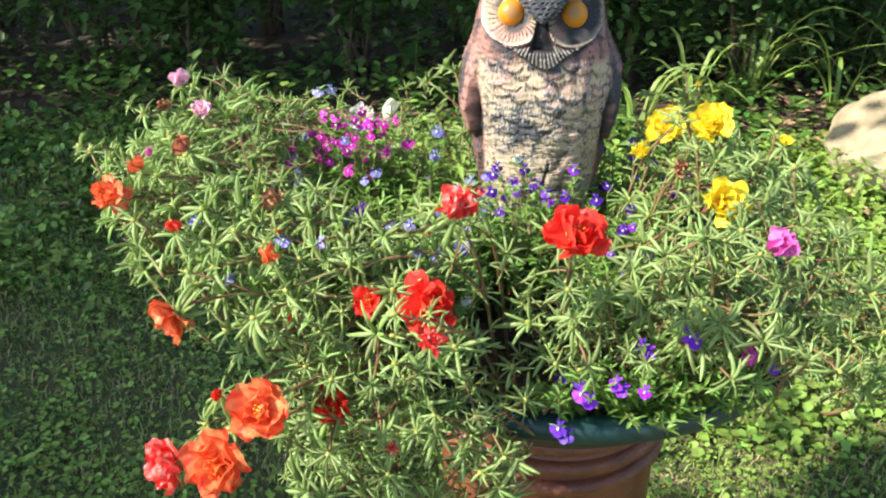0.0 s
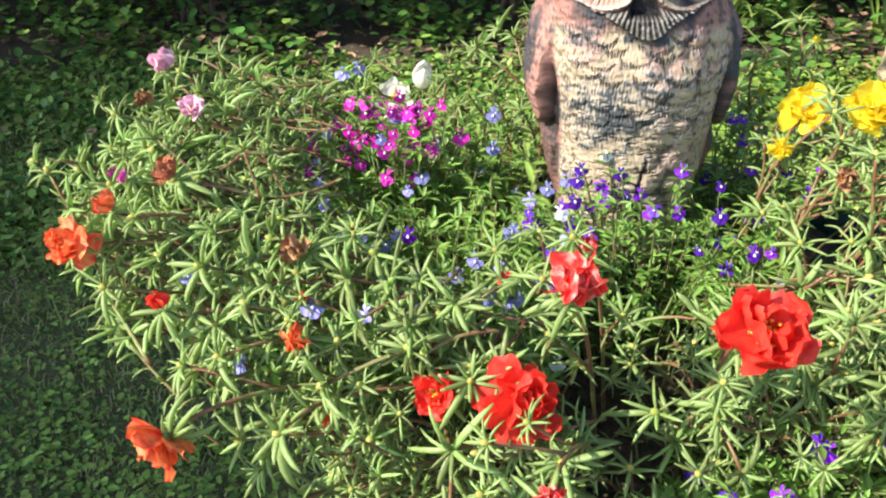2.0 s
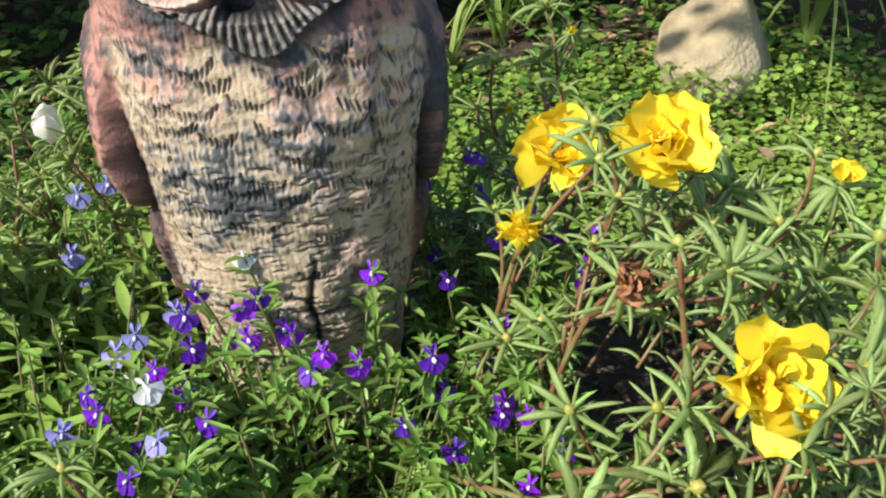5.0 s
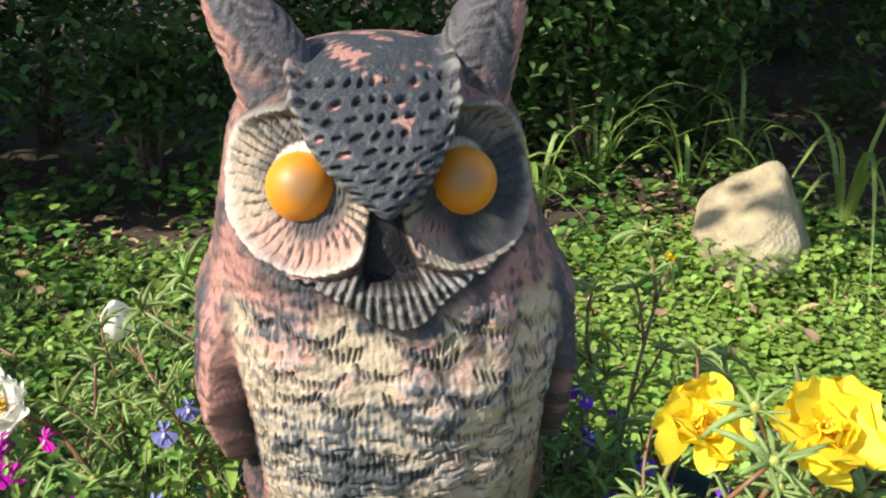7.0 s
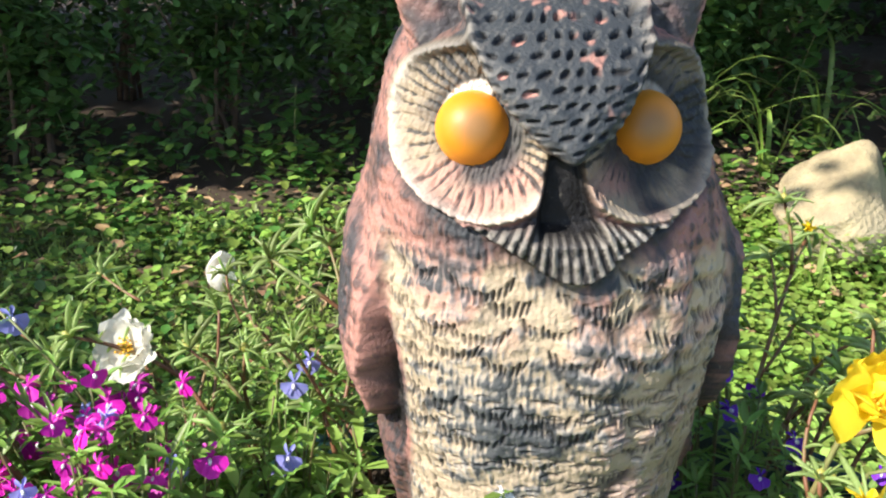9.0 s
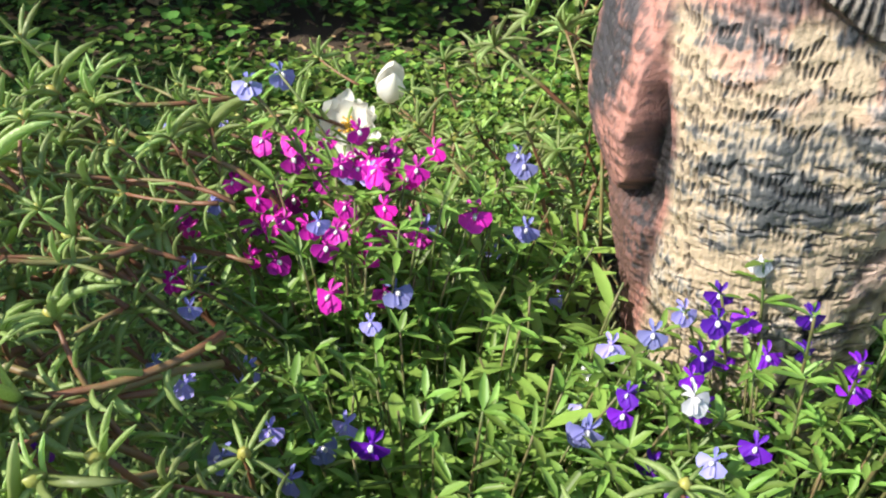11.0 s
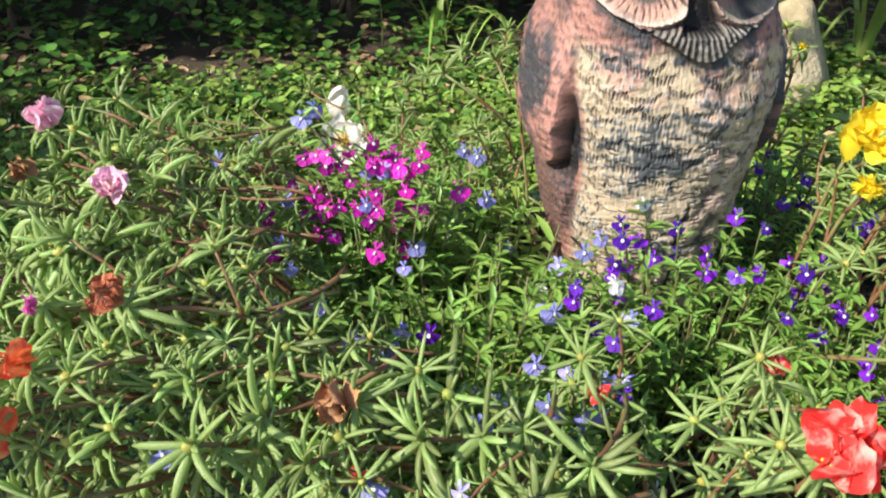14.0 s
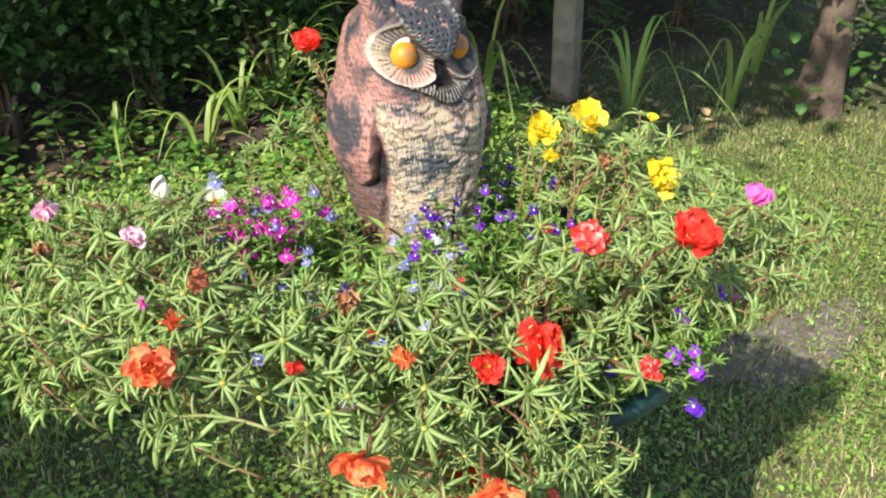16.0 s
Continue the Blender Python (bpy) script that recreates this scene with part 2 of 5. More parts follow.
def ground_height(x, y):
    return 0.02 * np.sin(1.3 * x + 0.4) * np.cos(1.1 * y) + 0.008 * np.sin(5 * x + 2 * y) - 0.02


def build_ground():
    near = np.concatenate([-np.geomspace(400, 6.2, 22), np.linspace(-6, 6, 121), np.geomspace(6.2, 400, 22)])
    gx, gy = np.meshgrid(near, near + 1.5, indexing="ij")
    flat = np.clip((np.hypot(gx, gy - 1.5) - 8) / 10, 0, 1)
    gz = ground_height(gx, gy) * (1 - flat)
    n = len(near)
    v = np.stack([gx, gy, gz], -1).reshape(-1, 3)
    i = np.arange(n * n).reshape(n, n)
    q = np.stack([i[:-1, :-1], i[1:, :-1], i[1:, 1:], i[:-1, 1:]], -1).reshape(-1, 4)
    ob = new("ground", fast_mesh("ground", v, np.zeros((0, 3), int), q, [GROUND]))
    tagged(ob, "uneven earth under a short mown lawn", "ground", kind="structure")


build_ground()


def leaf_axes(n, yaw, tilt):
    """n turns: about z by yaw after leaning back by tilt."""
    c, s, ct, st = np.cos(yaw), np.sin(yaw), np.cos(tilt), np.sin(tilt)
    z = np.zeros(n)
    along = np.stack([-s * ct, c * ct, st], -1)
    side = np.stack([c, s, z], -1)
    up = np.cross(side, along)
    return side, along, up


def blade_field(name, x, y, z, length, width, mats, share=0.0, label="", lean=0.9, category="grass"):
    """Bent blades of grass in one mesh."""
    n = len(x)
    yaw = rng.uniform(0, 2 * np.pi, n)
    bend = rng.uniform(0.25, lean, n)
    d = np.stack([np.cos(yaw), np.sin(yaw), np.zeros(n)], -1)
    s = np.stack([-np.sin(yaw), np.cos(yaw), np.zeros(n)], -1)
    up = np.array([0, 0, 1.0])
    base = np.stack([x, y, z], -1)
    L, W = length[:, None], width[:, None]
    mid = base + L * 0.55 * (up * np.cos(bend * 0.5)[:, None] + d * np.sin(bend * 0.5)[:, None])
    tip = mid + L * 0.5 * (up * np.cos(bend * 1.5)[:, None] + d * np.sin(bend * 1.5)[:, None])
    v = np.stack([base - s * W, base + s * W, mid + s * W * 0.8, mid - s * W * 0.8, tip], 1).reshape(-1, 3)
    o = np.arange(n)[:, None] * 5
    quads = o + np.array([[0, 1, 2, 3]])
    tris = o + np.array([[3, 2, 4]])
    pick = (rng.uniform(size=n) < share).astype(int)
    ob = new(name, fast_mesh(name, v, tris, quads, mats, np.concatenate([pick, pick])))
    return tagged(ob, label, category, kind="stuff")


def leaf_points(base, length, width, yaw, tilt, fold=0.18, round_=0.5):
    """Leaves of six points each, folded along the midrib."""
    n = len(base)
    side, along, up = leaf_axes(n, yaw, tilt)
    L, W = length[:, None], width[:, None]
    p = [base, base + along * L * 0.35 + side * W * 0.9 + up * W * fold, base + along * L * 0.75 + side * W * round_ * 1.3 + up * W * fold * 0.6,
         base + along * L - up * L * 0.08, base + along * L * 0.75 - side * W * round_ * 1.3 + up * W * fold * 0.6, base + along * L * 0.35 - side * W * 0.9 + up * W * fold]
    v = np.stack(p, 1).reshape(-1, 3)
    o = np.arange(n)[:, None] * 6
    quads = np.concatenate([o + np.array([[0, 1, 2, 3]]), o + np.array([[0, 3, 4, 5]])])
    return v, quads


def leaf_field(name, base, length, width, yaw, tilt, mats, label="", category="plant", share=0.0, kind="stuff", round_=0.5):
    v, q = leaf_points(base, length, width, yaw, tilt, round_=round_)
    n = len(base)
    pick = (rng.uniform(size=n) < share).astype(int)
    ob = new(name, fast_mesh(name, v, np.zeros((0, 3), int), q, mats, np.concatenate([pick, pick])))
    return tagged(ob, label, category, kind=kind) if kind else ob


def scatter(n, x0, x1, y0, y1, patch=0.0, size=0.5, seed=0.0):
    """Points over a rectangle, thinned into patches."""
    x, y = rng.uniform(x0, x1, n), rng.uniform(y0, y1, n)
    rim = np.minimum(np.minimum(x - x0, x1 - x) / (0.14 * (x1 - x0)), np.minimum(y - y0, y1 - y) / (0.14 * (y1 - y0)))
    fade = rng.uniform(size=n) < np.clip(rim + 0.05, 0, 1)
    x, y = x[fade], y[fade]
    n = len(x)
    if patch:
        w = 0.5 + 0.25 * (np.sin(x / size * 2.1 + seed) + np.sin(y / size * 1.7 + x / size + seed * 2)) + 0.15 * np.sin((x * 2.3 - y * 3.1) / size + seed)
        keep = rng.uniform(size=n) < 1 - patch + patch * np.clip(w, 0, 1)
        x, y = x[keep], y[keep]
    out = (np.hypot(x - PLANTER.x, y - PLANTER.y) > 0.16) & ((np.hypot((x - 1.36) / 0.32, (y - 1.13) / 0.12) > 1) | (rng.uniform(size=len(x)) < 0.28))
    return x[out], y[out]


def lawn():
    def blades(count, x0, x1, y0, y1, patch, size, seed, low, high, thin, thick, straw, label, lean=2.3):
        x, y = scatter(count, x0, x1, y0, y1, patch, size, seed)
        n = len(x)
        blade_field("lawn_grass", x, y, ground_height(x, y), rng.uniform(low, high, n), rng.uniform(thin, thick, n), [GRASS, STRAW], straw, label, lean=lean)

    def leaves(name, count, x0, x1, y0, y1, patch, size, seed, low, high, short, long, broad, label, category="clover", dark=0.0, flat=0.30):
        x, y = scatter(count, x0, x1, y0, y1, patch, size, seed)
        n = len(x)
        base = np.stack([x, y, ground_height(x, y) + rng.uniform(low, high, n)], -1)
        size_n = rng.uniform(short, long, n)
        leaf_field(name, base, size_n, size_n * rng.uniform(0.75, 1.2, n) * broad, rng.uniform(0, 6.3, n), rng.normal(0.05, flat, n), [CLOVER, IVY], label, category, share=dark, round_=0.66)

    blades(70000, -2.6, 3.2, 0.2, 3.0, 0.9, 0.13, 0.0, 0.018, 0.042, 0.0010, 0.0022, 0.20, "short flattened lawn grass with dry straw in it")
    blades(62000, -7, 7, -5, 4.2, 0.5, 0.6, 4.0, 0.02, 0.045, 0.0015, 0.003, 0.2, "open lawn grass round the garden")
    blades(60000, -1.7, 2.8, 0.2, 2.4, 0.8, 0.09, 2.0, 0.018, 0.045, 0.0010, 0.0022, 0.24, "trodden lawn grass round the planter")
    blades(70000, 0.35, 3.3, 0.3, 2.3, 0.7, 0.16, 7.0, 0.012, 0.030, 0.0012, 0.0024, 0.30, "sunny mown lawn grass with dry bits")
    leaves("clover", 60000, -2.6, 3.0, 0.3, 3.0, 0.95, 0.22, 1.0, 0.006, 0.032, 0.008, 0.017, 0.38, "low clover and weed leaves in the lawn", dark=0.25)
    leaves("clover", 42000, -1.9, 0.6, 0.5, 2.6, 0.95, 0.14, 8.0, 0.008, 0.045, 0.008, 0.019, 0.36, "leafy weeds and clover in the shaded lawn", dark=0.3)
    leaves("clover", 30000, 0.4, 2.9, 0.4, 2.0, 0.8, 0.2, 9.0, 0.004, 0.018, 0.005, 0.011, 0.42, "small bright clover in the sunny lawn")
    leaves("ground_weeds", 30000, -2.2, 0.7, 1.9, 3.3, 0.98, 0.24, 6.0, 0.015, 0.09, 0.014, 0.034, 0.36, "bright leafy weeds in patches behind the planter", "weeds", dark=0.3, flat=0.55)
    blades(7000, -1.7, 0.6, 1.7, 3.2, 0.9, 0.2, 3.0, 0.04, 0.09, 0.0015, 0.0032, 0.08, "loose longer grass among the weeds", 1.6)
    x, y = scatter(30000, 0.3, 2.1, 1.35, 3.3, 0.45, 0.3, 5.0)
    n = len(x)
    base = np.stack([x, y, ground_height(x, y) + rng.uniform(0.012, 0.06, n)], -1)
    m = n // 60
    a = rng.uniform(3.3, 6.1, m)
    base[:m] = np.stack([1.45 + rng.uniform(0.15, 0.27, m) * np.cos(a), 2.83 + rng.uniform(0.16, 0.28, m) * np.sin(a), rng.uniform(0.03, 0.12, m)], -1)
    size_n = rng.uniform(0.012, 0.030, n)
    leaf_field("ground_ivy", base, size_n, size_n * rng.uniform(0.40, 0.55, n), rng.uniform(0, 6.3, n), rng.uniform(-0.6, 0.8, n), [CLOVER], "bright green creeping ground ivy", "ground cover", round_=0.68)


lawn()


def bare_patch():
    """Pale grit where the lawn is worn through, with loose pebbles."""
    g = Geo()
    n = 40
    v, f = [(0, 0, 0.004)], []
    for k in range(1, 6):
        for i in range(n):
            a = 2 * math.pi * i / n
            r = k / 5 * (1 + 0.18 * math.sin(3 * a + 1) + 0.1 * math.sin(7 * a))
            x, y = 1.36 + 0.33 * r * math.cos(a), 1.13 + 0.13 * r * math.sin(a)
            v.append((x, y, float(ground_height(x, y)) + 0.006 * (1 - k / 5) - 0.001 * (k == 5) + 0.003 * noise.noise(Vector((x * 30, y * 30, 0)))))
    v[0] = (1.36, 1.13, float(ground_height(1.36, 1.13)) + 0.006)
    f += [(0, 1 + i, 1 + (i + 1) % n) for i in range(n)]
    for k in range(4):
        f += [(1 + k * n + i, 1 + k * n + n + i, 1 + k * n + n + (i + 1) % n, 1 + k * n + (i + 1) % n) for i in range(n)]
    ob = new("bare_earth", g.add(v, f).mesh("bare_earth", [GRIT]))
    tagged(ob, "worn patch of bare grey gritty earth in the lawn", "bare earth", kind="stuff")
    for i in range(26):
        bm = bmesh.new()
        bmesh.ops.create_icosphere(bm, subdivisions=1, radius=1.0)
        s = rnd.uniform(0.006, 0.016)
        for q in bm.verts:
            q.co *= s * rnd.uniform(0.75, 1.2)
            q.co.z *= 0.6
        me = bpy.data.meshes.new("pebble")
        bm.to_mesh(me)
        bm.free()
        me.polygons.foreach_set("use_smooth", [True] * len(me.polygons))
        me.materials.append(GRIT)
        a, r = rnd.uniform(0, 6.3), math.sqrt(rnd.random())
        x, y = 1.36 + 0.32 * r * math.cos(a), 1.13 + 0.12 * r * math.sin(a)
        ob = new("pebble", me)
        ob.location = (x, y, float(ground_height(x, y)) + 0.004)
        tagged(ob, "small pale pebble on bare earth", "pebble", group="pebbles")


bare_patch()


def ivy_bed():
    x, y = scatter(11500, -2.8, 2.4, 2.7, 3.85, 1.15, 0.22, 3.0)
    n = len(x)
    base = np.stack([x, y, ground_height(x, y) + rng.uniform(0.02, 0.16, n) * (0.4 + 0.6 * smoothstep(2.8, 3.6, y))], -1)
    leaf_field("ivy_bed", base, rng.uniform(0.024, 0.055, n), rng.uniform(0.011, 0.024, n), rng.uniform(0, 6.3, n), rng.uniform(-0.5, 0.7, n), [IVY, CLOVER], "low ivy and weeds along the woodland edge", "ivy", share=0.22, round_=0.66)
    x, y = scatter(2600, -2.4, 2.8, 2.2, 4.4, 0.7, 0.4, 7.0)
    n = len(x)
    base = np.stack([x, y, ground_height(x, y) + rng.uniform(0.01, 0.05, n)], -1)
    leaf_field("leaf_litter", base, rng.uniform(0.03, 0.07, n), rng.uniform(0.012, 0.024, n), rng.uniform(0, 6.3, n), rng.uniform(-0.4, 0.5, n), [DEAD], "brown dead leaves on bare earth", "leaf litter")


ivy_bed()


def shrub(x, y, w, h, leaves, size, name="shrub", label="dense dark green woodland shrub in shade", mat=HEDGE, z0=0.0, clumps=44):
    """Branches from the ground and a ragged crown of leaves."""
    ob = tagged(new(name), label, "shrub", group="woodland shrubs")
    ob.location = (x, y, float(ground_height(x, y)))
    tips = []
    for i in range(7):
        a, r = rnd.uniform(0, 6.3), w * rnd.uniform(0.3, 0.8)
        top = Vector((r * math.cos(a), r * math.sin(a) * 0.8, h * rnd.uniform(0.5, 0.95)))
        path = bezier((rnd.uniform(-0.08, 0.08), rnd.uniform(-0.08, 0.08), -0.05), top * 0.4 + Vector((0, 0, h * 0.25)), top, 7)
        v, f = tube(path, [0.013 * (1 - 0.8 * k / 6) for k in range(7)], 6)
        part("branch", Geo().add(v, f).mesh("branch", [TWIG]), ob)
        tips += path[3:]
    middles = np.array([tuple(t) for t in tips] + [(w * rnd.uniform(-0.9, 0.9), w * 0.7 * rnd.uniform(-0.9, 0.9), z0 + h * rnd.uniform(0.1, 1.0)) for _ in range(clumps)])
    k = rng.integers(0, len(middles), leaves)
    base = middles[k] + rng.normal(0, 0.10, (leaves, 3)) * np.array([1, 1, 0.8])
    base[:, 2] = np.abs(base[:, 2])
    v, q = leaf_points(base, rng.uniform(0.6, 1.3, leaves) * size, rng.uniform(0.22, 0.42, leaves) * size, rng.uniform(0, 6.3, leaves), rng.uniform(-0.9, 0.8, leaves))
    tagged(part("foliage", fast_mesh("foliage", v, np.zeros((0, 3), int), q, [mat]), ob), kind="stuff")
    return ob


def woodland():
    for i in range(9):
        shrub(-4.4 + 0.85 * i + rnd.uniform(-0.15, 0.15), 4.6 + rnd.uniform(-0.25, 0.25) + 0.12 * abs(i - 4), 0.75, rnd.uniform(1.4, 2.0), 3600, 0.07)
    for x, y, w, h, count in ((-3.1, 3.9, 0.5, 1.0, 3000), (-2.4, 3.8, 0.42, 0.85, 2600), (-1.7, 3.85, 0.40, 1.1, 2600), (-1.15, 3.75, 0.30, 0.6, 1500), (-0.5, 3.95, 0.34, 0.7, 1700), (0.15, 3.9, 0.34, 0.85, 1800), (0.75, 3.95, 0.36, 0.8, 2000), (1.25, 3.85, 0.38, 1.05, 2600), (1.75, 4.05, 0.40, 0.9, 2400)):
        shrub(x, y, w, h, count, 0.055, label="leafy low shrub at the woodland edge", clumps=26)
    for i in range(7):
        shrub(-4.8 + 1.5 * i, 6.0 + rnd.uniform(-0.3, 0.3), 1.1, rnd.uniform(2.2, 2.8), 3200, 0.10)
    for x, y, s in ((2.1, 4.7, 0.6), (4.9, 4.9, 0.8), (4.3, 7.6, 1.0), (5.6, 6.6, 1.0), (3.2, 8.0, 1.0), (2.9, 6.4, 0.5), (3.7, 3.5, 0.7), (3.55, 1.95, 0.4), (4.4, 2.4, 0.7), (4.9, 1.2, 0.8), (2.9, 4.0, 0.5), (5.6, 4.2, 0.9)):
        shrub(x, y, s, 1.5, 3000, 0.07)
    for x, y in ((4.0, 9.6), (5.6, 8.6), (6.9, 7.4), (7.4, 5.8), (2.2, 9.4)):
        shrub(x, y, 1.3, 2.6, 3200, 0.15, label="large dark shrub deep in the woods")


woodland()


def tree(x, y, r, h, spots, spread, leaves, size, label):
    """A tapered trunk with limbs and a gappy crown of leaf clumps at the spots."""
    ob = tagged(new("tree"), label, "tree", group="woodland trees")
    ob.location = (x, y, 0)
    g = Geo()
    crown = []
    v, f = tube([(0.04 * math.sin(k * 1.3) * k / 3, 0.05 * math.cos(k) * k / 5, -0.1 + h * k / 9) for k in range(10)], [r * (1.25 if k == 0 else 1 - 0.07 * k) for k in range(10)], 14)
    g.add(v, f)
    part("trunk", g.mesh("trunk", [BARK]), ob)
    for sx, sy, sz in spots:
        end = Vector((sx - x, sy - y, sz))
        path = bezier((0, 0, h * rnd.uniform(0.45, 0.9)), (end.x * 0.4, end.y * 0.4, end.z + 0.3), end, 8)
        v, f = tube(path, [r * 0.42 * (1 - 0.85 * k / 7) for k in range(8)], 7)
        part("limb", Geo().add(v, f).mesh("limb", [BARK]), ob)
        crown.append(tuple(end))
    crown = np.array(crown)
    k = rng.integers(0, len(crown), leaves)
    base = crown[k] + rng.normal(0, 1, (leaves, 3)) * np.array(spread)
    v, q = leaf_points(base, rng.uniform(0.6, 1.3, leaves) * size, rng.uniform(0.25, 0.4, leaves) * size, rng.uniform(0, 6.3, leaves), rng.uniform(-0.9, 0.8, leaves))
    part("crown", fast_mesh("crown", v, np.zeros((0, 3), int), q, [HEDGE]), ob)
    return ob


def shade_trees():
    # crowns out of view, added to block sun from lawn, shrubs and path
    tree(-6.9, -0.3, 0.16, 4.0, [(-4.35, -0.05, 3.4), (-5.0, -0.25, 3.4), (-5.1, 0.2, 3.4), (-5.8, 0.0, 3.4), (-4.3, 0.2, 3.4), (-6.4, 0.15, 3.4), (-5.7, -0.45, 3.6), (-6.3, -0.4, 4.0), (-5.45, 1.75, 3.4), (-5.15, 1.25, 3.4), (-4.95, 0.7, 3.4), (-5.9, 1.3, 3.5), (-5.7, 0.75, 3.4)], (0.27, 0.2, 0.2), 9600, 0.12, "unseen tall broadleaf tree added to shade the lawn")
    tree(-5.2, 4.6, 0.18, 4.6, [(-4.9, 3.5, 3.5), (-3.6, 3.5, 3.5), (-4.2, 4.2, 4.0), (-3.4, 2.9, 3.0), (-4.9, 3.6, 4.4), (-3.0, 2.8, 3.4), (-4.4, 2.65, 3.4), (-3.7, 2.6, 3.4), (-2.5, 2.75, 3.4)], (0.38, 0.24, 0.3), 8200, 0.13, "unseen broadleaf tree added to shade the woodland edge")
    tree(-1.8, 5.4, 0.15, 4.6, [(-2.7, 3.6, 3.4), (-2.3, 3.7, 3.4), (-0.9, 3.9, 3.5), (-0.4, 3.9, 3.8), (-2.0, 4.3, 3.9), (-1.3, 4.4, 3.4)], (0.45, 0.36, 0.35), 4500, 0.13, "unseen broadleaf tree added to shade the shrubs")
    tree(1.6, 6.2, 0.15, 4.8, [(0.4, 3.8, 3.4), (1.2, 4.0, 3.6), (0.6, 4.8, 3.9), (2.0, 4.2, 3.6), (1.2, 3.4, 3.2), (2.8, 4.4, 3.9), (-0.9, 2.05, 3.4), (-0.75, 1.35, 3.4), (-0.7, 1.6, 3.4), (-0.2, 1.7, 3.4), (-0.9, 2.2, 3.5), (-0.2, 2.6, 3.4), (0.2, 2.0, 3.3), (0.2, 3.2, 3.4)], (0.38, 0.28, 0.3), 15500, 0.13, "unseen broadleaf tree added to shade the steps and far lawn")
    tree(5.6, 5.4, 0.17, 4.6, [(3.2, 5.1, 2.7), (3.8, 5.9, 2.9), (2.8, 4.7, 2.8), (4.4, 6.6, 3.0), (4.6, 5.2, 3.0), (3.6, 4.4, 3.0), (3.3, 6.6, 3.0)], (0.42, 0.40, 0.25), 5200, 0.15, "unseen broadleaf tree added to darken the woodland path")


shade_trees()


def boulder():
    bm = bmesh.new()
    bmesh.ops.create_icosphere(bm, subdivisions=5, radius=1.0)
    for v in bm.verts:
        p = v.co.copy()
        d = 1 + 0.22 * noise.noise(p * 1.4 + Vector((3, 1, 5))) + 0.07 * noise.noise(p * 4.0) + 0.025 * noise.noise(p * 11)
        v.co = Vector((p.x * 0.178, p.y * 0.165, (p.z + 0.15) * 0.175)) * d
        v.co.x *= 1.08 - 0.22 * max(0, p.z)
        for n, lim in ((Vector((0.75, -0.5, 0.43)), 0.135), (Vector((-0.6, -0.35, 0.72)), 0.135), (Vector((0.1, -0.85, 0.52)), 0.15), (Vector((0.55, 0.3, 0.78)), 0.15)):
            over = v.co.dot(n.normalized()) - lim
            if over > 0:
                v.co -= n.normalized() * over * 0.85
        v.co.z += 0.075 * math.exp(-((p.x - 0.30) ** 2 + p.y ** 2) * 5) * (p.z > 0)
    me = bpy.data.meshes.new("boulder")
    bm.to_mesh(me)
    me.polygons.foreach_set("use_smooth", [True] * len(me.polygons))
    me.materials.append(ROCK)
    ob = new("boulder", me)
    ob.location = (1.45, 2.83, 0.088)
    tagged(ob, "large pale tan boulder half sunk in clover", "rock")


boulder()


def wooden_post():
    g = Geo()
    w = 0.052
    outline = [(-w + 0.008, -w), (w - 0.008, -w), (w, -w + 0.008), (w, w - 0.008), (w - 0.008, w), (-w + 0.008, w), (-w, w - 0.008), (-w, -w + 0.008)]
    v, f = [], []
    for k in range(13):
        z = -0.2 + 2.2 * k / 12
        v += [(x + 0.002 * math.sin(k * 2.1), y + 0.002 * math.cos(k * 1.7), z) for x, y in outline]
    for k in range(12):
        f += [(k * 8 + i, k * 8 + (i + 1) % 8, k * 8 + 8 + (i + 1) % 8, k * 8 + 8 + i) for i in range(8)]
    f.append(tuple(12 * 8 + i for i in range(8)))
    g.add(v, f)
    ob = new("wooden_post", g.mesh("wooden_post", [POST], smooth=False))
    ob.matrix_basis = pose(2.30, 2.95, 0, 0, 0, 24)
    tagged(ob, "weathered grey wooden post in the ground", "post")


wooden_post()


def old_stump():
    g = Geo()
    n = 26
    v, f = [], []
    for k in range(12):
        z = -0.1 + 1.3 * k / 11
        for i in range(n):
            a = 2 * math.pi * i / n
            r = (0.055 + 0.075 * math.exp(-(z + 0.1) * 4)) * (1 + 0.16 * math.sin(3 * a + 1) + 0.08 * math.sin(7 * a + k * 0.3))
            v.append((r * math.cos(a) + 0.05 * z, r * math.sin(a), z))
    for k in range(11):
        f += [(k * n + i, k * n + (i + 1) % n, k * n + n + (i + 1) % n, k * n + n + i) for i in range(n)]
    g.add(v, f)
    ob = tagged(new("old_tree"), "rough brown old tree with vine leaves round it", "tree")
    ob.location = (3.0, 2.12, 0)
    part("trunk", g.mesh("trunk", [BARK]), ob)
    n = 130
    a, z = rng.uniform(0, 6.3, n), rng.uniform(0.05, 0.8, n)
    r = rng.uniform(0.12, 0.3, n)
    base = np.stack([r * np.cos(a) + 0.1 * (z > 0.3), r * np.sin(a), z], -1)
    v, q = leaf_points(base, rng.uniform(0.04, 0.085, n), rng.uniform(0.02, 0.036, n), rng.uniform(0, 6.3, n), rng.uniform(-1.0, 0.4, n))
    tagged(part("vine", fast_mesh("vine", v, np.zeros((0, 3), int), q, [IVY]), ob, "broad green vine leaves"), kind="stuff")


old_stump()


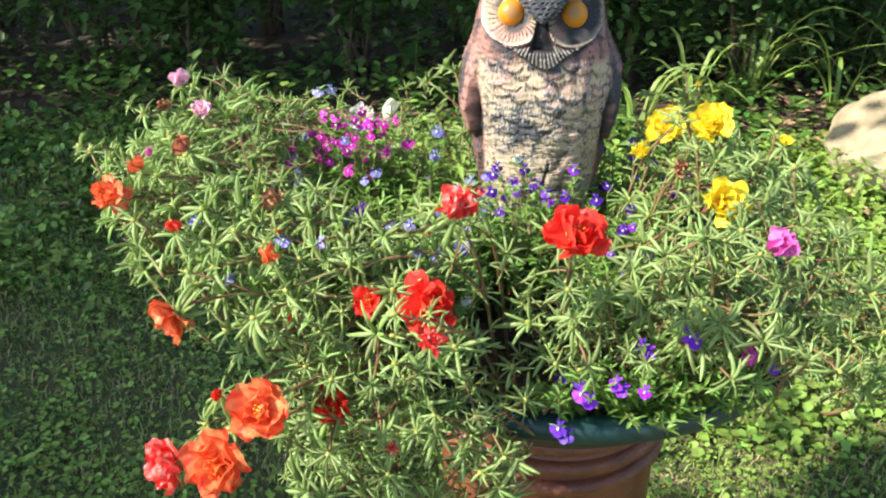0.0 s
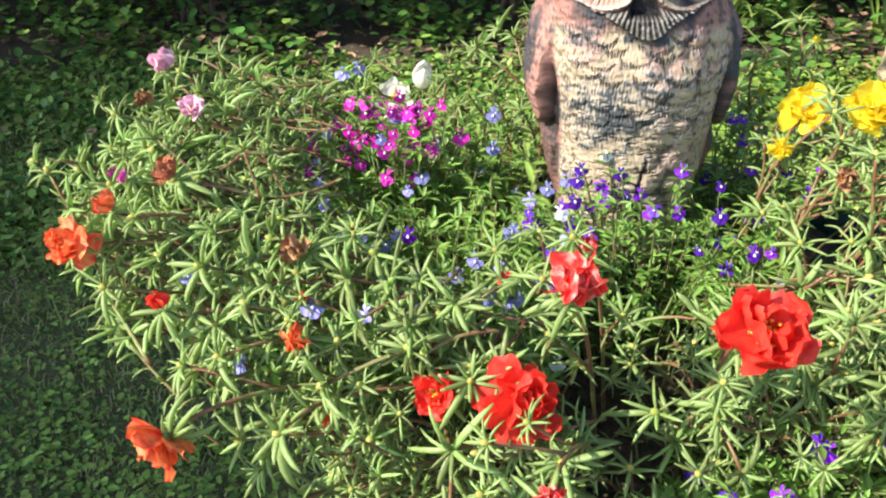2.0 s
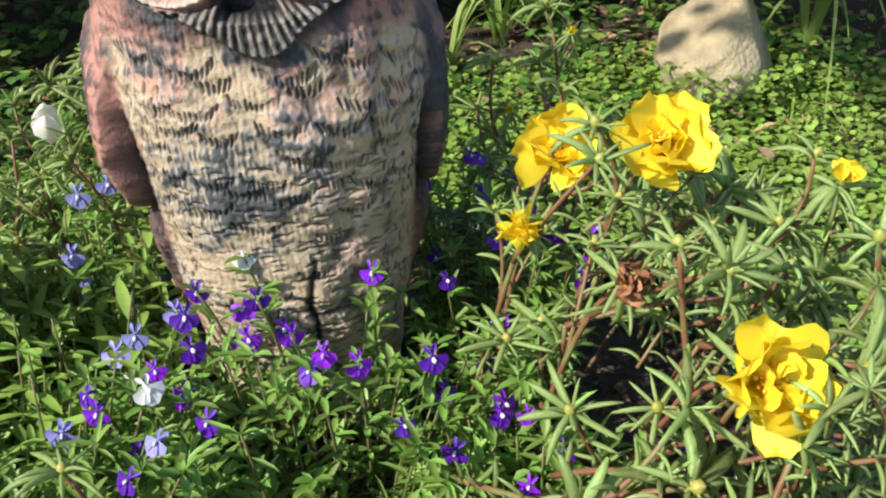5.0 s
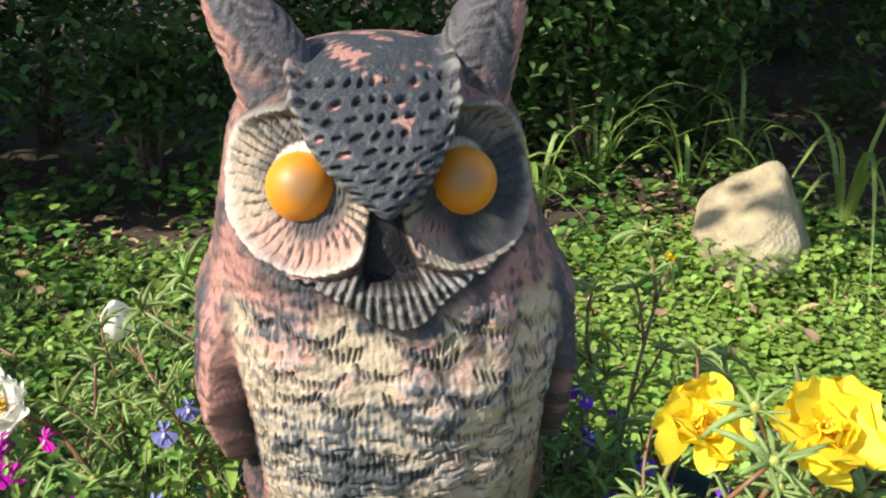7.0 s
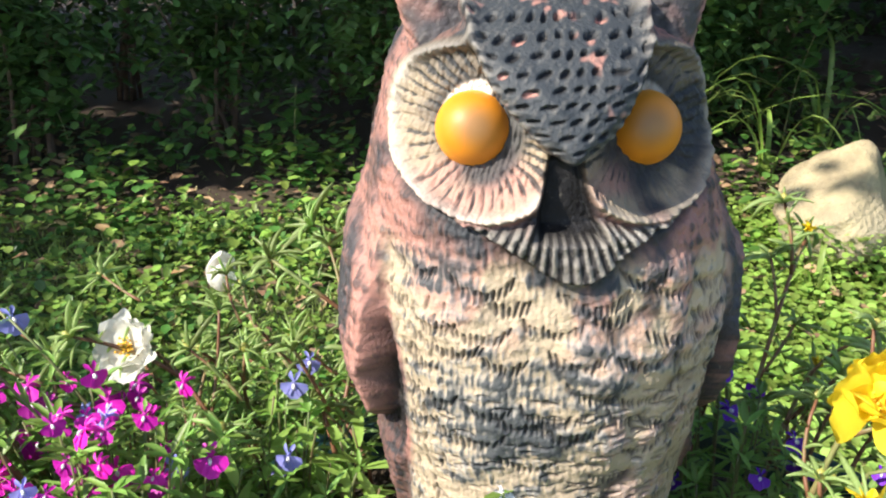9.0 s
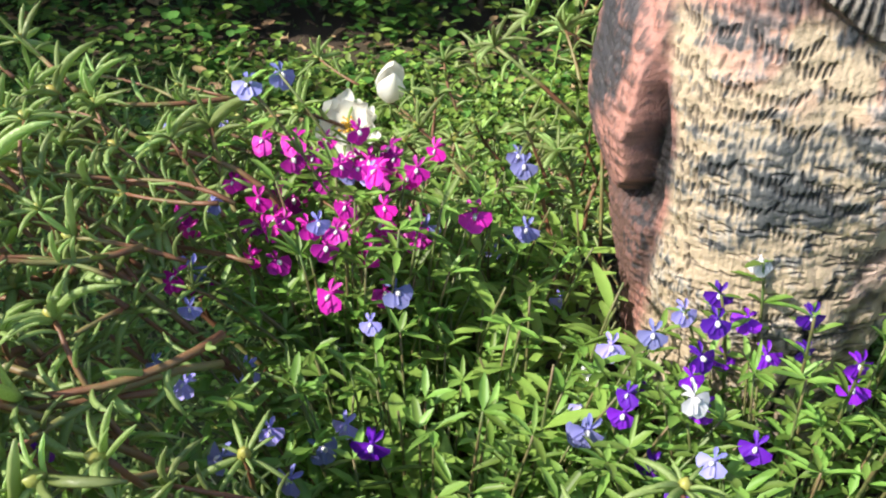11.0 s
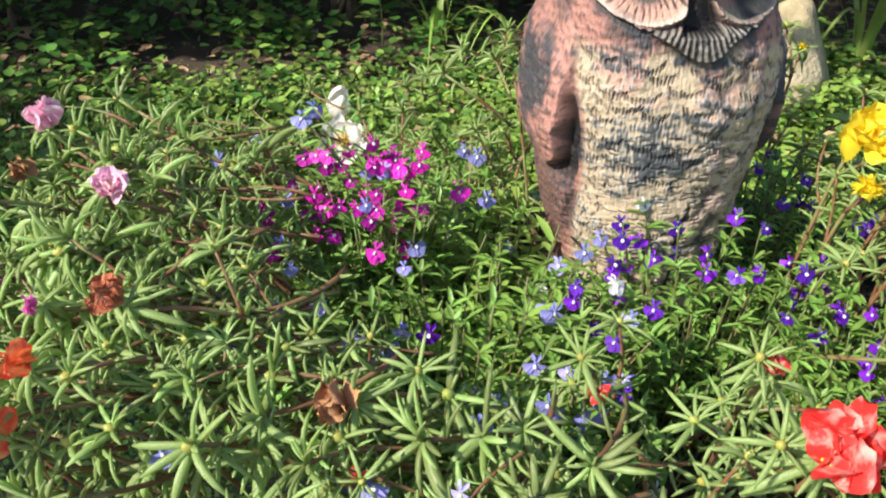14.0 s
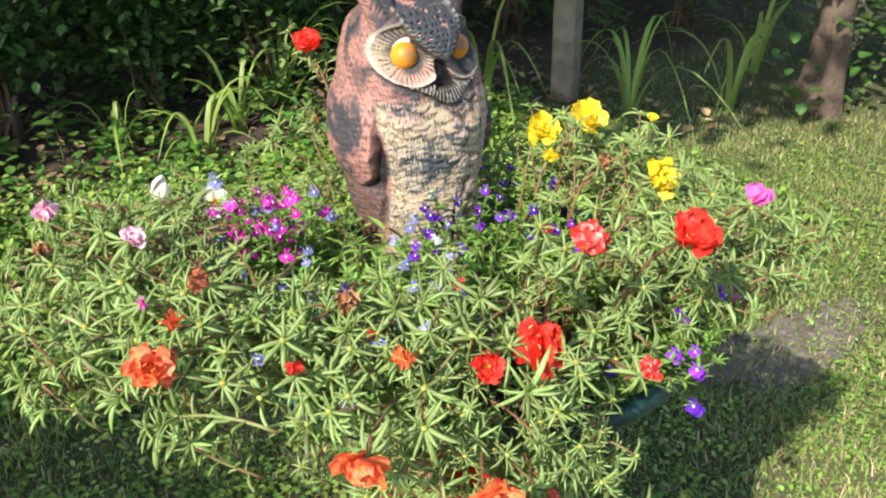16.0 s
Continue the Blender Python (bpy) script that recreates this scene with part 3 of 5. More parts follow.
def grass_clump(x, y, h, count, lean=1.0):
    """Long arching blades from one root."""
    ob = tagged(new("grass_clump"), "clump of tall arching grass blades", "grass clump", group="tall grass clumps")
    ob.location = (x, y, float(ground_height(x, y)))
    for i in range(count):
        a, l = rnd.uniform(0, 6.3), h * rnd.uniform(0.6, 1.25)
        d = Vector((math.cos(a), math.sin(a), 0))
        s = Vector((-math.sin(a), math.cos(a), 0))
        reach = l * rnd.uniform(0.5, 1.35) * lean
        wide = rnd.uniform(0.007, 0.0125) * min(1.0, h / 0.3)
        pts = bezier(d * 0.02, d * reach * 0.25 + Vector((0, 0, l * 1.15)), d * reach + Vector((0, 0, l * rnd.uniform(0.0, 0.6))), 9)
        v, f = [], []
        for k, p in enumerate(pts):
            w = wide * (1 - (k / 8) ** 2) + 0.0006
            v += [p - s * w, p - Vector((0, 0, w * 0.5)), p + s * w]
        for k in range(8):
            f += [(3 * k, 3 * k + 1, 3 * k + 4, 3 * k + 3), (3 * k + 1, 3 * k + 2, 3 * k + 5, 3 * k + 4)]
        g = Geo().add([tuple(p) for p in v], f)
        part("blade", g.mesh("blade", [CLOVER if i % 3 == 0 else GRASS]), ob)


for gx, gy, gh, gn in ((0.68, 3.22, 0.36, 10), (0.95, 3.5, 0.42, 9), (1.25, 3.7, 0.5, 10), (1.55, 3.5, 0.42, 9), (1.95, 3.1, 0.55, 9), (2.35, 2.6, 0.5, 10), (2.7, 2.35, 0.42, 9), (1.9, 3.75, 0.5, 8), (3.2, 2.6, 0.5, 8), (1.28, 2.60, 0.15, 7), (1.58, 2.58, 0.13, 7), (0.45, 3.5, 0.40, 8)):
    grass_clump(gx, gy, gh, gn)


def woodland_steps():
    """Low worn steps that climb into the dark woods."""
    for i in range(4):
        g = Geo()
        nx = 16
        v, f = [], []
        for k in range(nx + 1):
            x = -0.62 + 1.24 * k / nx
            j = 0.02 * math.sin(k * 1.7 + i)
            v += [(x, -0.18 + j, -0.1), (x, -0.19 + j, 0.08), (x, -0.16 + j, 0.10 + 0.01 * math.sin(k * 2.3 + i)), (x, 0.45, 0.11)]
        for k in range(nx):
            for e in range(3):
                f.append((4 * k + e, 4 * k + 4 + e, 4 * k + 5 + e, 4 * k + 1 + e))
        g.add(v, f)
        ob = new("stone_step", g.mesh("stone_step", [PATH_EARTH]))
        ob.matrix_basis = pose(2.95 + 0.38 * i, 4.9 + 0.55 * i, 0.09 * i, 0, 0, -34)
        tagged(ob, "low worn stone step of a woodland path", "step", group="woodland steps")


woodland_steps()


def leaf_plate(mat, length, width):
    """One broad leaf along y, folded on its midrib and drooping."""
    v, f = [], []
    for k in range(7):
        t = k / 6
        w = width * math.sin(math.pi * min(1, t * 0.93 + 0.05)) ** 0.7
        z = -0.25 * length * t * t
        v += [(-w, length * t, z + 0.25 * w), (0, length * t, z), (w, length * t, z + 0.25 * w)]
    for k in range(6):
        f += [(3 * k, 3 * k + 1, 3 * k + 4, 3 * k + 3), (3 * k + 1, 3 * k + 2, 3 * k + 5, 3 * k + 4)]
    return Geo().add(v, f).mesh("leaf", [mat])


BROAD = leaf_plate(IVY, 0.085, 0.03)
SPRIG = leaf_plate(FRESH, 0.022, 0.0027)


def leafy_stem(name, label, category, group, place, height, count, leaf, lean=(0, 0), scale=1.0, thick=0.004):
    """An upright stem with single leaves set round it."""
    ob = tagged(new(name), label, category, group=group)
    ob.location = place
    top = Vector((lean[0], lean[1], height))
    path = bezier((0, 0, -0.02), (0, 0, height * 0.6), top, 9)
    v, f = tube(path, [thick * (1 - 0.6 * k / 8) for k in range(9)], 6)
    part("stem", Geo().add(v, f).mesh("stem", [LOBSTEM]), ob)
    for i in range(count):
        q = path[3 + (i * 5) // count] if count > 1 else path[-1]
        q = q.lerp(path[-1], rnd.random() * 0.3)
        m = Matrix.Translation(q) @ Matrix.Rotation(i * 2.4 + rnd.uniform(-0.4, 0.4), 4, "Z") @ Matrix.Rotation(rnd.uniform(-0.1, 0.75), 4, "X") @ Matrix.Scale(scale * rnd.uniform(0.7, 1.2), 4)
        part("leaf", leaf, ob, "", m)


for sx, sy, sh, sn in ((0.62, 3.75, 0.55, 12), (0.75, 3.85, 0.75, 14), (-0.2, 3.7, 0.3, 9), (0.25, 3.55, 0.22, 8), (1.0, 3.9, 0.5, 12), (1.75, 3.8, 0.6, 14), (-1.0, 3.7, 0.3, 9), (2.75, 3.2, 0.4, 10), (3.1, 1.75, 0.35, 12), (3.0, 1.4, 0.22, 9), (1.45, 3.9, 0.55, 12)):
    leafy_stem("woodland_seedling", "green broad-leaved seedling at the woodland edge", "plant", "woodland seedlings", (sx, sy, 0), sh, sn, BROAD, (rnd.uniform(-0.08, 0.08), rnd.uniform(-0.1, 0.05)))


# ---- the planter ----
def pottery():
    x, y = PLANTER.x, PLANTER.y
    pot = tagged(new("terracotta_pot"), "tall glazed terracotta pot with ringed neck under the bowl", "pot")
    pot.location = (x, y, -0.009)
    v, f = lathe([(0.0, 0.0), (0.135, 0.0), (0.145, 0.012), (0.140, 0.05), (0.132, 0.2), (0.128, 0.4), (0.127, 0.534), (0.128, 0.604), (0.118, 0.604), (0.0, 0.604)])
    part("body", Geo().add(v, f).mesh("body", [TERRA]), pot)
    for z in (0.535, 0.562, 0.590):
        v, f = lathe([(0.126, z - 0.010), (0.132, z - 0.009), (0.137, z - 0.004), (0.138, z + 0.003), (0.133, z + 0.009), (0.126, z + 0.010)])
        part("neck_ring", Geo().add(v, f).mesh("neck_ring", [TERRA]), pot)
    bowl = tagged(new("planter_bowl"), "wide dark green glazed planter bowl full of flowers", "planter")
    bowl.location = (x, y, 0.597)
    v, f = lathe([(0.0, 0.0), (0.135, 0.0), (0.150, 0.006), (0.186, 0.034), (0.226, 0.072), (0.246, 0.098), (0.240, 0.104), (0.220, 0.084), (0.17, 0.05), (0.0, 0.02)], 96)
    part("basin", Geo().add(v, f).mesh("basin", [BOWL]), bowl)
    v, f = lathe([(0.241, 0.094), (0.254, 0.098), (0.263, 0.108), (0.263, 0.118), (0.257, 0.124), (0.246, 0.124), (0.239, 0.117), (0.237, 0.102)], 96)
    part("rim", Geo().add(v, f).mesh("rim", [BOWL]), bowl)
    g = Geo()
    n = 44
    vv, ff = [(0, 0, 0.118)], []
    for k in range(1, 19):
        r = 0.2365 * k / 18
        for i in range(n):
            a = 2 * math.pi * i / n
            vv.append((r * math.cos(a), r * math.sin(a), 0.098 + 0.02 * (1 - (k / 18) ** 2) + 0.006 * noise.noise(Vector((r * math.cos(a) * 30, r * math.sin(a) * 30, 0)))))
    ff += [(0, 1 + i, 1 + (i + 1) % n) for i in range(n)]
    for k in range(17):
        ff += [(1 + k * n + i, 1 + k * n + n + i, 1 + k * n + n + (i + 1) % n, 1 + k * n + (i + 1) % n) for i in range(n)]
    soil = new("soil", g.add(vv, ff).mesh("soil", [SOIL]))
    soil.location = (x, y, 0.597)
    tagged(soil, "dark crumbly potting soil in the bowl", "soil", kind="stuff")


pottery()
SOIL_Z = 0.69


# ---- owl statue ----
def owl_statue():
    """A hollow painted garden owl, one mesh: body, ear tufts and glass-like eyes."""
    nu, nv = 760, 640
    a0 = np.linspace(-np.pi, np.pi, nu, endpoint=False)
    ang = a0 - 0.35 * np.sin(a0)
    hgt = np.concatenate([np.linspace(0, 0.29, nv - 50), 0.29 + 0.016 * np.sin(np.linspace(0, np.pi / 2, 51)[1:])])
    half_w = np.interp(hgt, [0, .02, .05, .09, .13, .17, .20, .23, .255, .272, .285, .295, .301, .3045, .306], [.049, .053, .057, .064, .0705, .0745, .0745, .0690, .0630, .0595, .053, .042, .030, .016, 0])
    half_f = np.interp(hgt, [0, .02, .05, .10, .14, .18, .21, .235, .26, .28, .29, .298, .303, .306], [.058, .064, .069, .074, .0765, .0775, .0765, .0735, .0665, .0575, .0495, .036, .022, 0])
    half_b = np.interp(hgt, [0, .03, .08, .14, .2, .25, .28, .295, .303, .306], [.054, .060, .068, .074, .076, .071, .060, .043, .022, 0])
    smooth_k = np.ones(15) / 15
    for arr in (half_w, half_f, half_b):
        pad = np.concatenate([np.full(7, arr[0]), arr, np.full(7, arr[-1])])
        arr[:-20] = np.convolve(pad, smooth_k, "valid")[:-20]
    A, Z = np.meshgrid(ang, hgt)
    s, c = np.sin(A), np.cos(A)
    e = 2 / 2.35
    X = half_w[:, None] * np.sign(s) * np.abs(s) ** e
    Y = np.where(c > 0, -half_f[:, None], half_b[:, None]) * np.abs(c) ** e
    ax = np.abs(X)
    nz = np.zeros_like(X)

    def grain(fx, fy, fz, seed):
        """Cheap smooth noise over the surface."""
        r = np.random.default_rng(seed)
        out = np.zeros_like(X)
        for k in range(10):
            w = r.normal(size=3) * np.array([fx, fy, fz])
            out += np.sin(X * w[0] + Y * w[1] + Z * w[2] + r.uniform(0, 6.3))
        return out / 3.2

    g1, g2, g3, g4 = grain(60, 60, 60, 1), grain(170, 170, 170, 2), grain(500, 500, 500, 3), grain(1500, 1500, 900, 4)
    cream, pale, slate, black = np.array([.49, .392, .275]), np.array([.72, .66, .58]), np.array([.036, .042, .049]), np.array([.012, .011, .012])
    rose, umber = np.array([.375, .190, .155]), np.array([.17, .10, .085])

    def lay(col, other, w):
        return col + (other - col) * np.clip(w, 0, 1)[..., None]

    # head, back and sides
    col = np.zeros(X.shape + (3,)) + rose
    col = lay(col, slate, smoothstep(-0.1, 0.9, g1 + 0.5 * g2))
    col = lay(col, umber, smoothstep(0.2, 1.2, g2 + 0.5 * g3))
    col = lay(col, slate, 0.7 * smoothstep(0.3, 1.0, g3 * 0.7 + g4 * 0.6))
    disp = 0.0004 * g3 + 0.0003 * g4

    # breast: soft lumps, cut by toothed feather ends, short crescents and cracks
    arc = np.arctan2(X, -Y + 0.004) * 0.072
    draw = np.random.default_rng(17)
    front0 = nu // 4
    arc_mid = arc[nv // 2, front0:3 * nu // 4]
    ink, lumps, cell = np.zeros_like(X), np.zeros_like(X), np.zeros_like(X)

    def window(u0, z0, hu, hz):
        """The part of the surface round (u0, z0), and the offsets there."""
        c0, c1 = np.searchsorted(arc_mid, [u0 - hu * 1.3 - 0.003, u0 + hu * 1.3 + 0.003])
        r0, r1 = np.searchsorted(hgt, [z0 - hz - 0.0008, z0 + hz + 0.0008])
        at = (slice(r0, r1), slice(front0 + c0, front0 + c1))
        return at, arc[at] - u0, Z[at] - z0

    def cut_mark(u0, z0, long, thin, way, bow=0.0, depth=1.0):
        """A tapered stroke of the given length along the angle way."""
        reach = long * 0.6
        at, du, dz = window(u0, z0, reach * abs(math.cos(way)) + 0.0015, reach * abs(math.sin(way)) + 0.0015 + abs(bow) * long)
        along = (du * math.cos(way) + dz * math.sin(way)) / (long * 0.5)
        off = -du * math.sin(way) + dz * math.cos(way) - bow * long * (1 - along * along)
        width = thin * (1 - 0.65 * np.clip(np.abs(along), 0, 1) ** 2)
        ink[at] = np.maximum(ink[at], depth * smoothstep(1.12, 0.85, np.abs(along)) * np.exp(-(off / width) ** 2))

    for k in range(15):
        zr = 0.016 + 0.0135 * k + (0.0008 * (k - 8) if k > 8 else 0)
        for j in range(-4, 5):
            u0 = (j + 0.5 * (k % 2) + draw.uniform(-0.30, 0.30)) * 0.0185 + 0.003
            z0 = zr + draw.uniform(-0.0065, 0.0065)
            size, strength = draw.uniform(0.0078, 0.0108), draw.uniform(0.45, 1.0)
            at, du, dz = window(u0, z0, size * 2.2, size * 2.0)
            sag = np.where(dz < 0, 0.8, 1.25)
            hump = strength * np.exp(-((du / size) ** 2 + (dz / (size * sag)) ** 2) ** 1.4)
            cell[at] = np.where(hump > lumps[at], strength, cell[at])
            lumps[at] = np.maximum(lumps[at], hump)
            if zr > 0.145 and draw.uniform() < 0.85 or zr > 0.085 and draw.uniform() < 0.30:
                half, step = size * draw.uniform(0.75, 1.25), draw.uniform(0.0017, 0.0023)
                for u in np.arange(-half, half, step):
                    uu = u + draw.uniform(-0.0003, 0.0003)
                    drop = -size * 0.75 + 0.45 * size * (uu / half) ** 2 + draw.uniform(-0.0006, 0.0006)
                    cut_mark(u0 + uu, z0 + drop, draw.uniform(0.0034, 0.0070) * (1.0 if zr > 0.15 else 0.75), 0.00072, math.pi / 2 - 0.35 * uu / half + draw.uniform(-0.12, 0.12), 0.0, draw.uniform(0.55, 1.0))
    for _ in range(230):
        u0, z0 = draw.uniform(-0.046, 0.050), draw.uniform(0.055, 0.165)
        cut_mark(u0, z0, draw.uniform(0.004, 0.0085), 0.00066, draw.uniform(-0.15, 0.15), draw.choice([-0.14, 0.12]), draw.uniform(0.45, 0.95))
    for k in range(13):
        zr = 0.008 + 0.0066 * k
        u = -0.050 + draw.uniform(0, 0.01)
        while u < 0.054:
            long = draw.uniform(0.008, 0.019)
            if draw.uniform() < 0.85:
                cut_mark(u + long * 0.5, zr + draw.uniform(-0.0016, 0.0016), long, 0.00085, draw.uniform(-0.12, 0.12), draw.uniform(-0.12, 0.02), draw.uniform(0.6, 1.0))
            if draw.uniform() < 0.4:
                cut_mark(u, zr + 0.0033, 0.0062, 0.0006, math.pi / 2 + draw.uniform(-0.3, 0.3), 0.0, 0.9)
            u += long + draw.uniform(0.0, 0.004)
    for _ in range(330):
        side_u = draw.choice([-1, 1])
        cut_mark(side_u * draw.uniform(0.040, 0.066), draw.uniform(0.012, 0.205), draw.uniform(0.0025, 0.0065), 0.00070, math.pi / 2 + draw.uniform(-0.4, 0.4), 0.0, draw.uniform(0.5, 1.0))
    flank = smoothstep(0.040, 0.052, ax + 0.002 * g2)
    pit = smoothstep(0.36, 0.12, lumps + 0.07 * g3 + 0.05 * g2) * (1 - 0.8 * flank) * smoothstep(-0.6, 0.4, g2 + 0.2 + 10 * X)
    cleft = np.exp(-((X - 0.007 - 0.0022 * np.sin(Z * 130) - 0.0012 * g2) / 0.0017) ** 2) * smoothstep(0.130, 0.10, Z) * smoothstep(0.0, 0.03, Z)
    wing_front = np.interp(Z, [.05, .09, .118, .128, .16, .19, .215, .235], [.053, .0560, .0565, .0565, .0585, .0650, .0690, .0740]) + np.where(X > 0, 0.0050, 0.0025)
    breast = smoothstep(0.0, -0.004, ax - wing_front + 0.001) * (c > 0) * smoothstep(0.226, 0.212, Z + 0.10 * np.maximum(0, ax - 0.01))
    breast *= smoothstep(0.0, 0.012, Z)
    relief = 0.0029 * lumps * (1 - 0.6 * flank) * (0.25 + 0.75 * smoothstep(-0.02, 0.015, X)) + 0.0016 * g1 + 0.0006 * g2 + 0.0002 * g3 - 0.0015 * ink - 0.0024 * cleft
    disp = disp * (1 - 0.6 * breast) + relief * breast
    bc = np.zeros_like(col) + cream * (0.90 + 0.18 * cell[..., None])
    bc = lay(bc, pale * 0.95, 0.45 * smoothstep(0.3, 1.0, g2 + 0.6 * g3))
    bc = lay(bc, rose * 1.45, 0.70 * smoothstep(0.172, 0.205, Z) * smoothstep(-0.3, 0.5, g2 + 0.25))
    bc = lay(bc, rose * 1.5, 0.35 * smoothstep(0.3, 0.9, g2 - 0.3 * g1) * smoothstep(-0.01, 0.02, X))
    middle = np.exp(-((Z - 0.152) / 0.030) ** 2) * np.exp(-((X + 0.018) / 0.028) ** 2)
    smear = g1 * 0.20 + g2 * 0.26 + 0.32 * g3 + 0.24 * g4 + 0.80 * middle + 0.55 * np.exp(-((Z - 0.211) / 0.008) ** 2) - 0.28 * smoothstep(0.25, 0.8, lumps) + 0.15 * pit - 0.10 - 0.08 * smoothstep(0.13, 0.08, Z)
    bc = lay(bc, np.array([.22, .235, .24]), 0.65 * smoothstep(0.0, 0.40, smear))
    bc = lay(bc, np.array([.050, .060, .068]), 0.88 * smoothstep(0.34, 0.64, smear))
    # gaps between the lumps painted near black as crease shade, more towards +X
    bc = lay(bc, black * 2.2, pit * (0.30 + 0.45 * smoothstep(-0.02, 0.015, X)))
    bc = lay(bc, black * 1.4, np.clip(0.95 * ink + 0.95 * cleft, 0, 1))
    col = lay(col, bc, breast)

    # wings: a rose flap with a rounded tip over a darker lower wing, a hollow before the breast with its shade painted
    # black
    turn_a = np.abs(A)
    side_on = np.where(c > 0, smoothstep(-0.0012, 0.0012, ax - wing_front), smoothstep(-0.85, -0.45, c))
    flap_edge = np.interp(Z, [.112, .118, .124, .135, .16, .19, .215, .236], [2.0, 1.52, 1.26, 1.12, 1.05, 1.05, 1.08, 1.30]) + 0.015 * g2
    flap = smoothstep(-0.03, 0.03, turn_a - flap_edge) * smoothstep(-0.9, -0.5, c) * smoothstep(0.112, 0.120, Z - 0.045 * np.maximum(0, turn_a - 1.55)) * smoothstep(0.240, 0.200, Z)
    lower = side_on * smoothstep(0.045, 0.080, Z) * smoothstep(0.236, 0.205, Z)
    swell = np.sin(np.pi * np.clip((Z - 0.04) / 0.2, 0, 1)) ** 0.6
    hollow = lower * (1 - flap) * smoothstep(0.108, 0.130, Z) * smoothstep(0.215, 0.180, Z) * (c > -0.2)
    disp = disp + lower * 0.0045 * swell + flap * np.where(X > 0, 0.0045, 0.0088) * swell * (1.2 - 0.3 * smoothstep(0.12, 0.2, Z)) * (0.08 + 0.92 * smoothstep(0.114, 0.158, Z)) - 0.0085 * hollow + flap * 0.0005 * g2
    wc = np.zeros_like(col) + umber * 0.9
    wc = lay(wc, slate * 1.1, smoothstep(-0.2, 0.5, g2 + 0.4 * g3) * 0.8)
    wc = lay(wc, rose * 0.8, smoothstep(0.2, 0.8, g3 + 0.5 * g2) * 0.6)
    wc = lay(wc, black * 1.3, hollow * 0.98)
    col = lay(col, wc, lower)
    fl = np.zeros_like(col) + rose * 1.12
    # slate smears; the +X flap goes slate all over to colour in its shade
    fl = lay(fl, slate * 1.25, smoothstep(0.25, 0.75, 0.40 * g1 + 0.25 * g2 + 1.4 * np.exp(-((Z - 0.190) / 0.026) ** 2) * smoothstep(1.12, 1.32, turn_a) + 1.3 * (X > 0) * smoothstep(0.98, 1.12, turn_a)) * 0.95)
    fl = lay(fl, umber * 0.8, smoothstep(0.3, 1.0, g3 + 0.5 * g2) * 0.55)
    fl = lay(fl, slate * 0.9, smoothstep(0.15, 0.65, g3 * 0.5 + g4 * 0.5) * 0.6)
    fl = lay(fl, rose * 1.7, smoothstep(0.5, 1.1, g4 * 0.5 + g2) * 0.35)
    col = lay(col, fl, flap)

    # facial discs
    face = np.zeros_like(X)
    for side in (-1, 1):
        dx, dz = (X - side * 0.0300), (Z - 0.2575)
        d = np.hypot(dx / 0.0295, dz / np.where(dz < 0, 0.0262, 0.0295))
        ta = np.arctan2(dz, dx * side)
        fore = smoothstep(0.30, 0.60, c)
        m = smoothstep(0.2, 0.4, c) * smoothstep(1.06, 1.0, d)
        rays = np.sin(ta * 36 + 2.4 * g2 + 1.5 * d) + 0.35 * g3
        disp += fore * (-0.0110 * np.clip(1 - d ** 2, 0, 1) + 0.0034 * np.exp(-((d - 0.97) / 0.055) ** 2) - 0.0024 * np.exp(-((d - 1.13) / 0.06) ** 2))
        disp += m * (-0.0007 * smoothstep(0.2, 0.9, rays) * smoothstep(0.42, 0.6, d) * smoothstep(0.95, 0.85, d))
        dc = np.zeros_like(col) + cream * 0.74
        dc = lay(dc, rose * 1.35, smoothstep(-0.2, -0.8, np.sin(ta)) * smoothstep(-0.4, 0.5, g2 + 0.2) * 0.75)
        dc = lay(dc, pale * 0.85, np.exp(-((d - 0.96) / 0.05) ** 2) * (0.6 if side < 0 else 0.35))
        dc = lay(dc, slate, smoothstep(0.78, 0.50, d + 0.10 * g2 - 0.05 * np.sin(ta * 3)) * 0.9)
        dc = lay(dc, slate * 0.7, smoothstep(0.45, 0.75, rays + 0.6 * g2 - 0.5 * smoothstep(0.0, -0.8, np.sin(ta))) * smoothstep(0.45, 0.56, d) * smoothstep(0.97, 0.88, d) * 0.88)
        dc = lay(dc, slate, smoothstep(0.5, 0.9, np.sin(ta)) * 0.55)
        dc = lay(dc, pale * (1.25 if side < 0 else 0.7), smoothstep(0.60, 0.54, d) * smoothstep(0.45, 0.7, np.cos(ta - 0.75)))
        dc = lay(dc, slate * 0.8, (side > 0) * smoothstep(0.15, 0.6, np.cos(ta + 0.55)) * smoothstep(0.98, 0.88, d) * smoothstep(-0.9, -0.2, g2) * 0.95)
        # right disc dimmed as a whole: the brow's shade, put into its colour
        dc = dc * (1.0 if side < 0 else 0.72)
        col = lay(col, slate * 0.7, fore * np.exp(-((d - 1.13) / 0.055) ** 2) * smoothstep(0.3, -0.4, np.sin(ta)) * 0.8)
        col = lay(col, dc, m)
        face = np.maximum(face, m)

    # bib of pale streaked feathers under the discs
    bot = np.interp(ax, [0, .004, .010, .016, .022, .034, .046], [.2112, .2116, .2146, .2196, .2240, .2285, .2372]) + 0.0005 * np.sin(np.arctan2(X, Z - 0.262) * 75)
    top = np.interp(ax, [0, .012, .022, .034, .046], [.2310, .2318, .2288, .2312, .2405])
    bib = smoothstep(-0.0006, 0.0010, Z - bot) * smoothstep(0.0010, -0.0010, Z - top) * smoothstep(0.047, 0.042, ax) * (c > 0)
    bib *= 1 - face
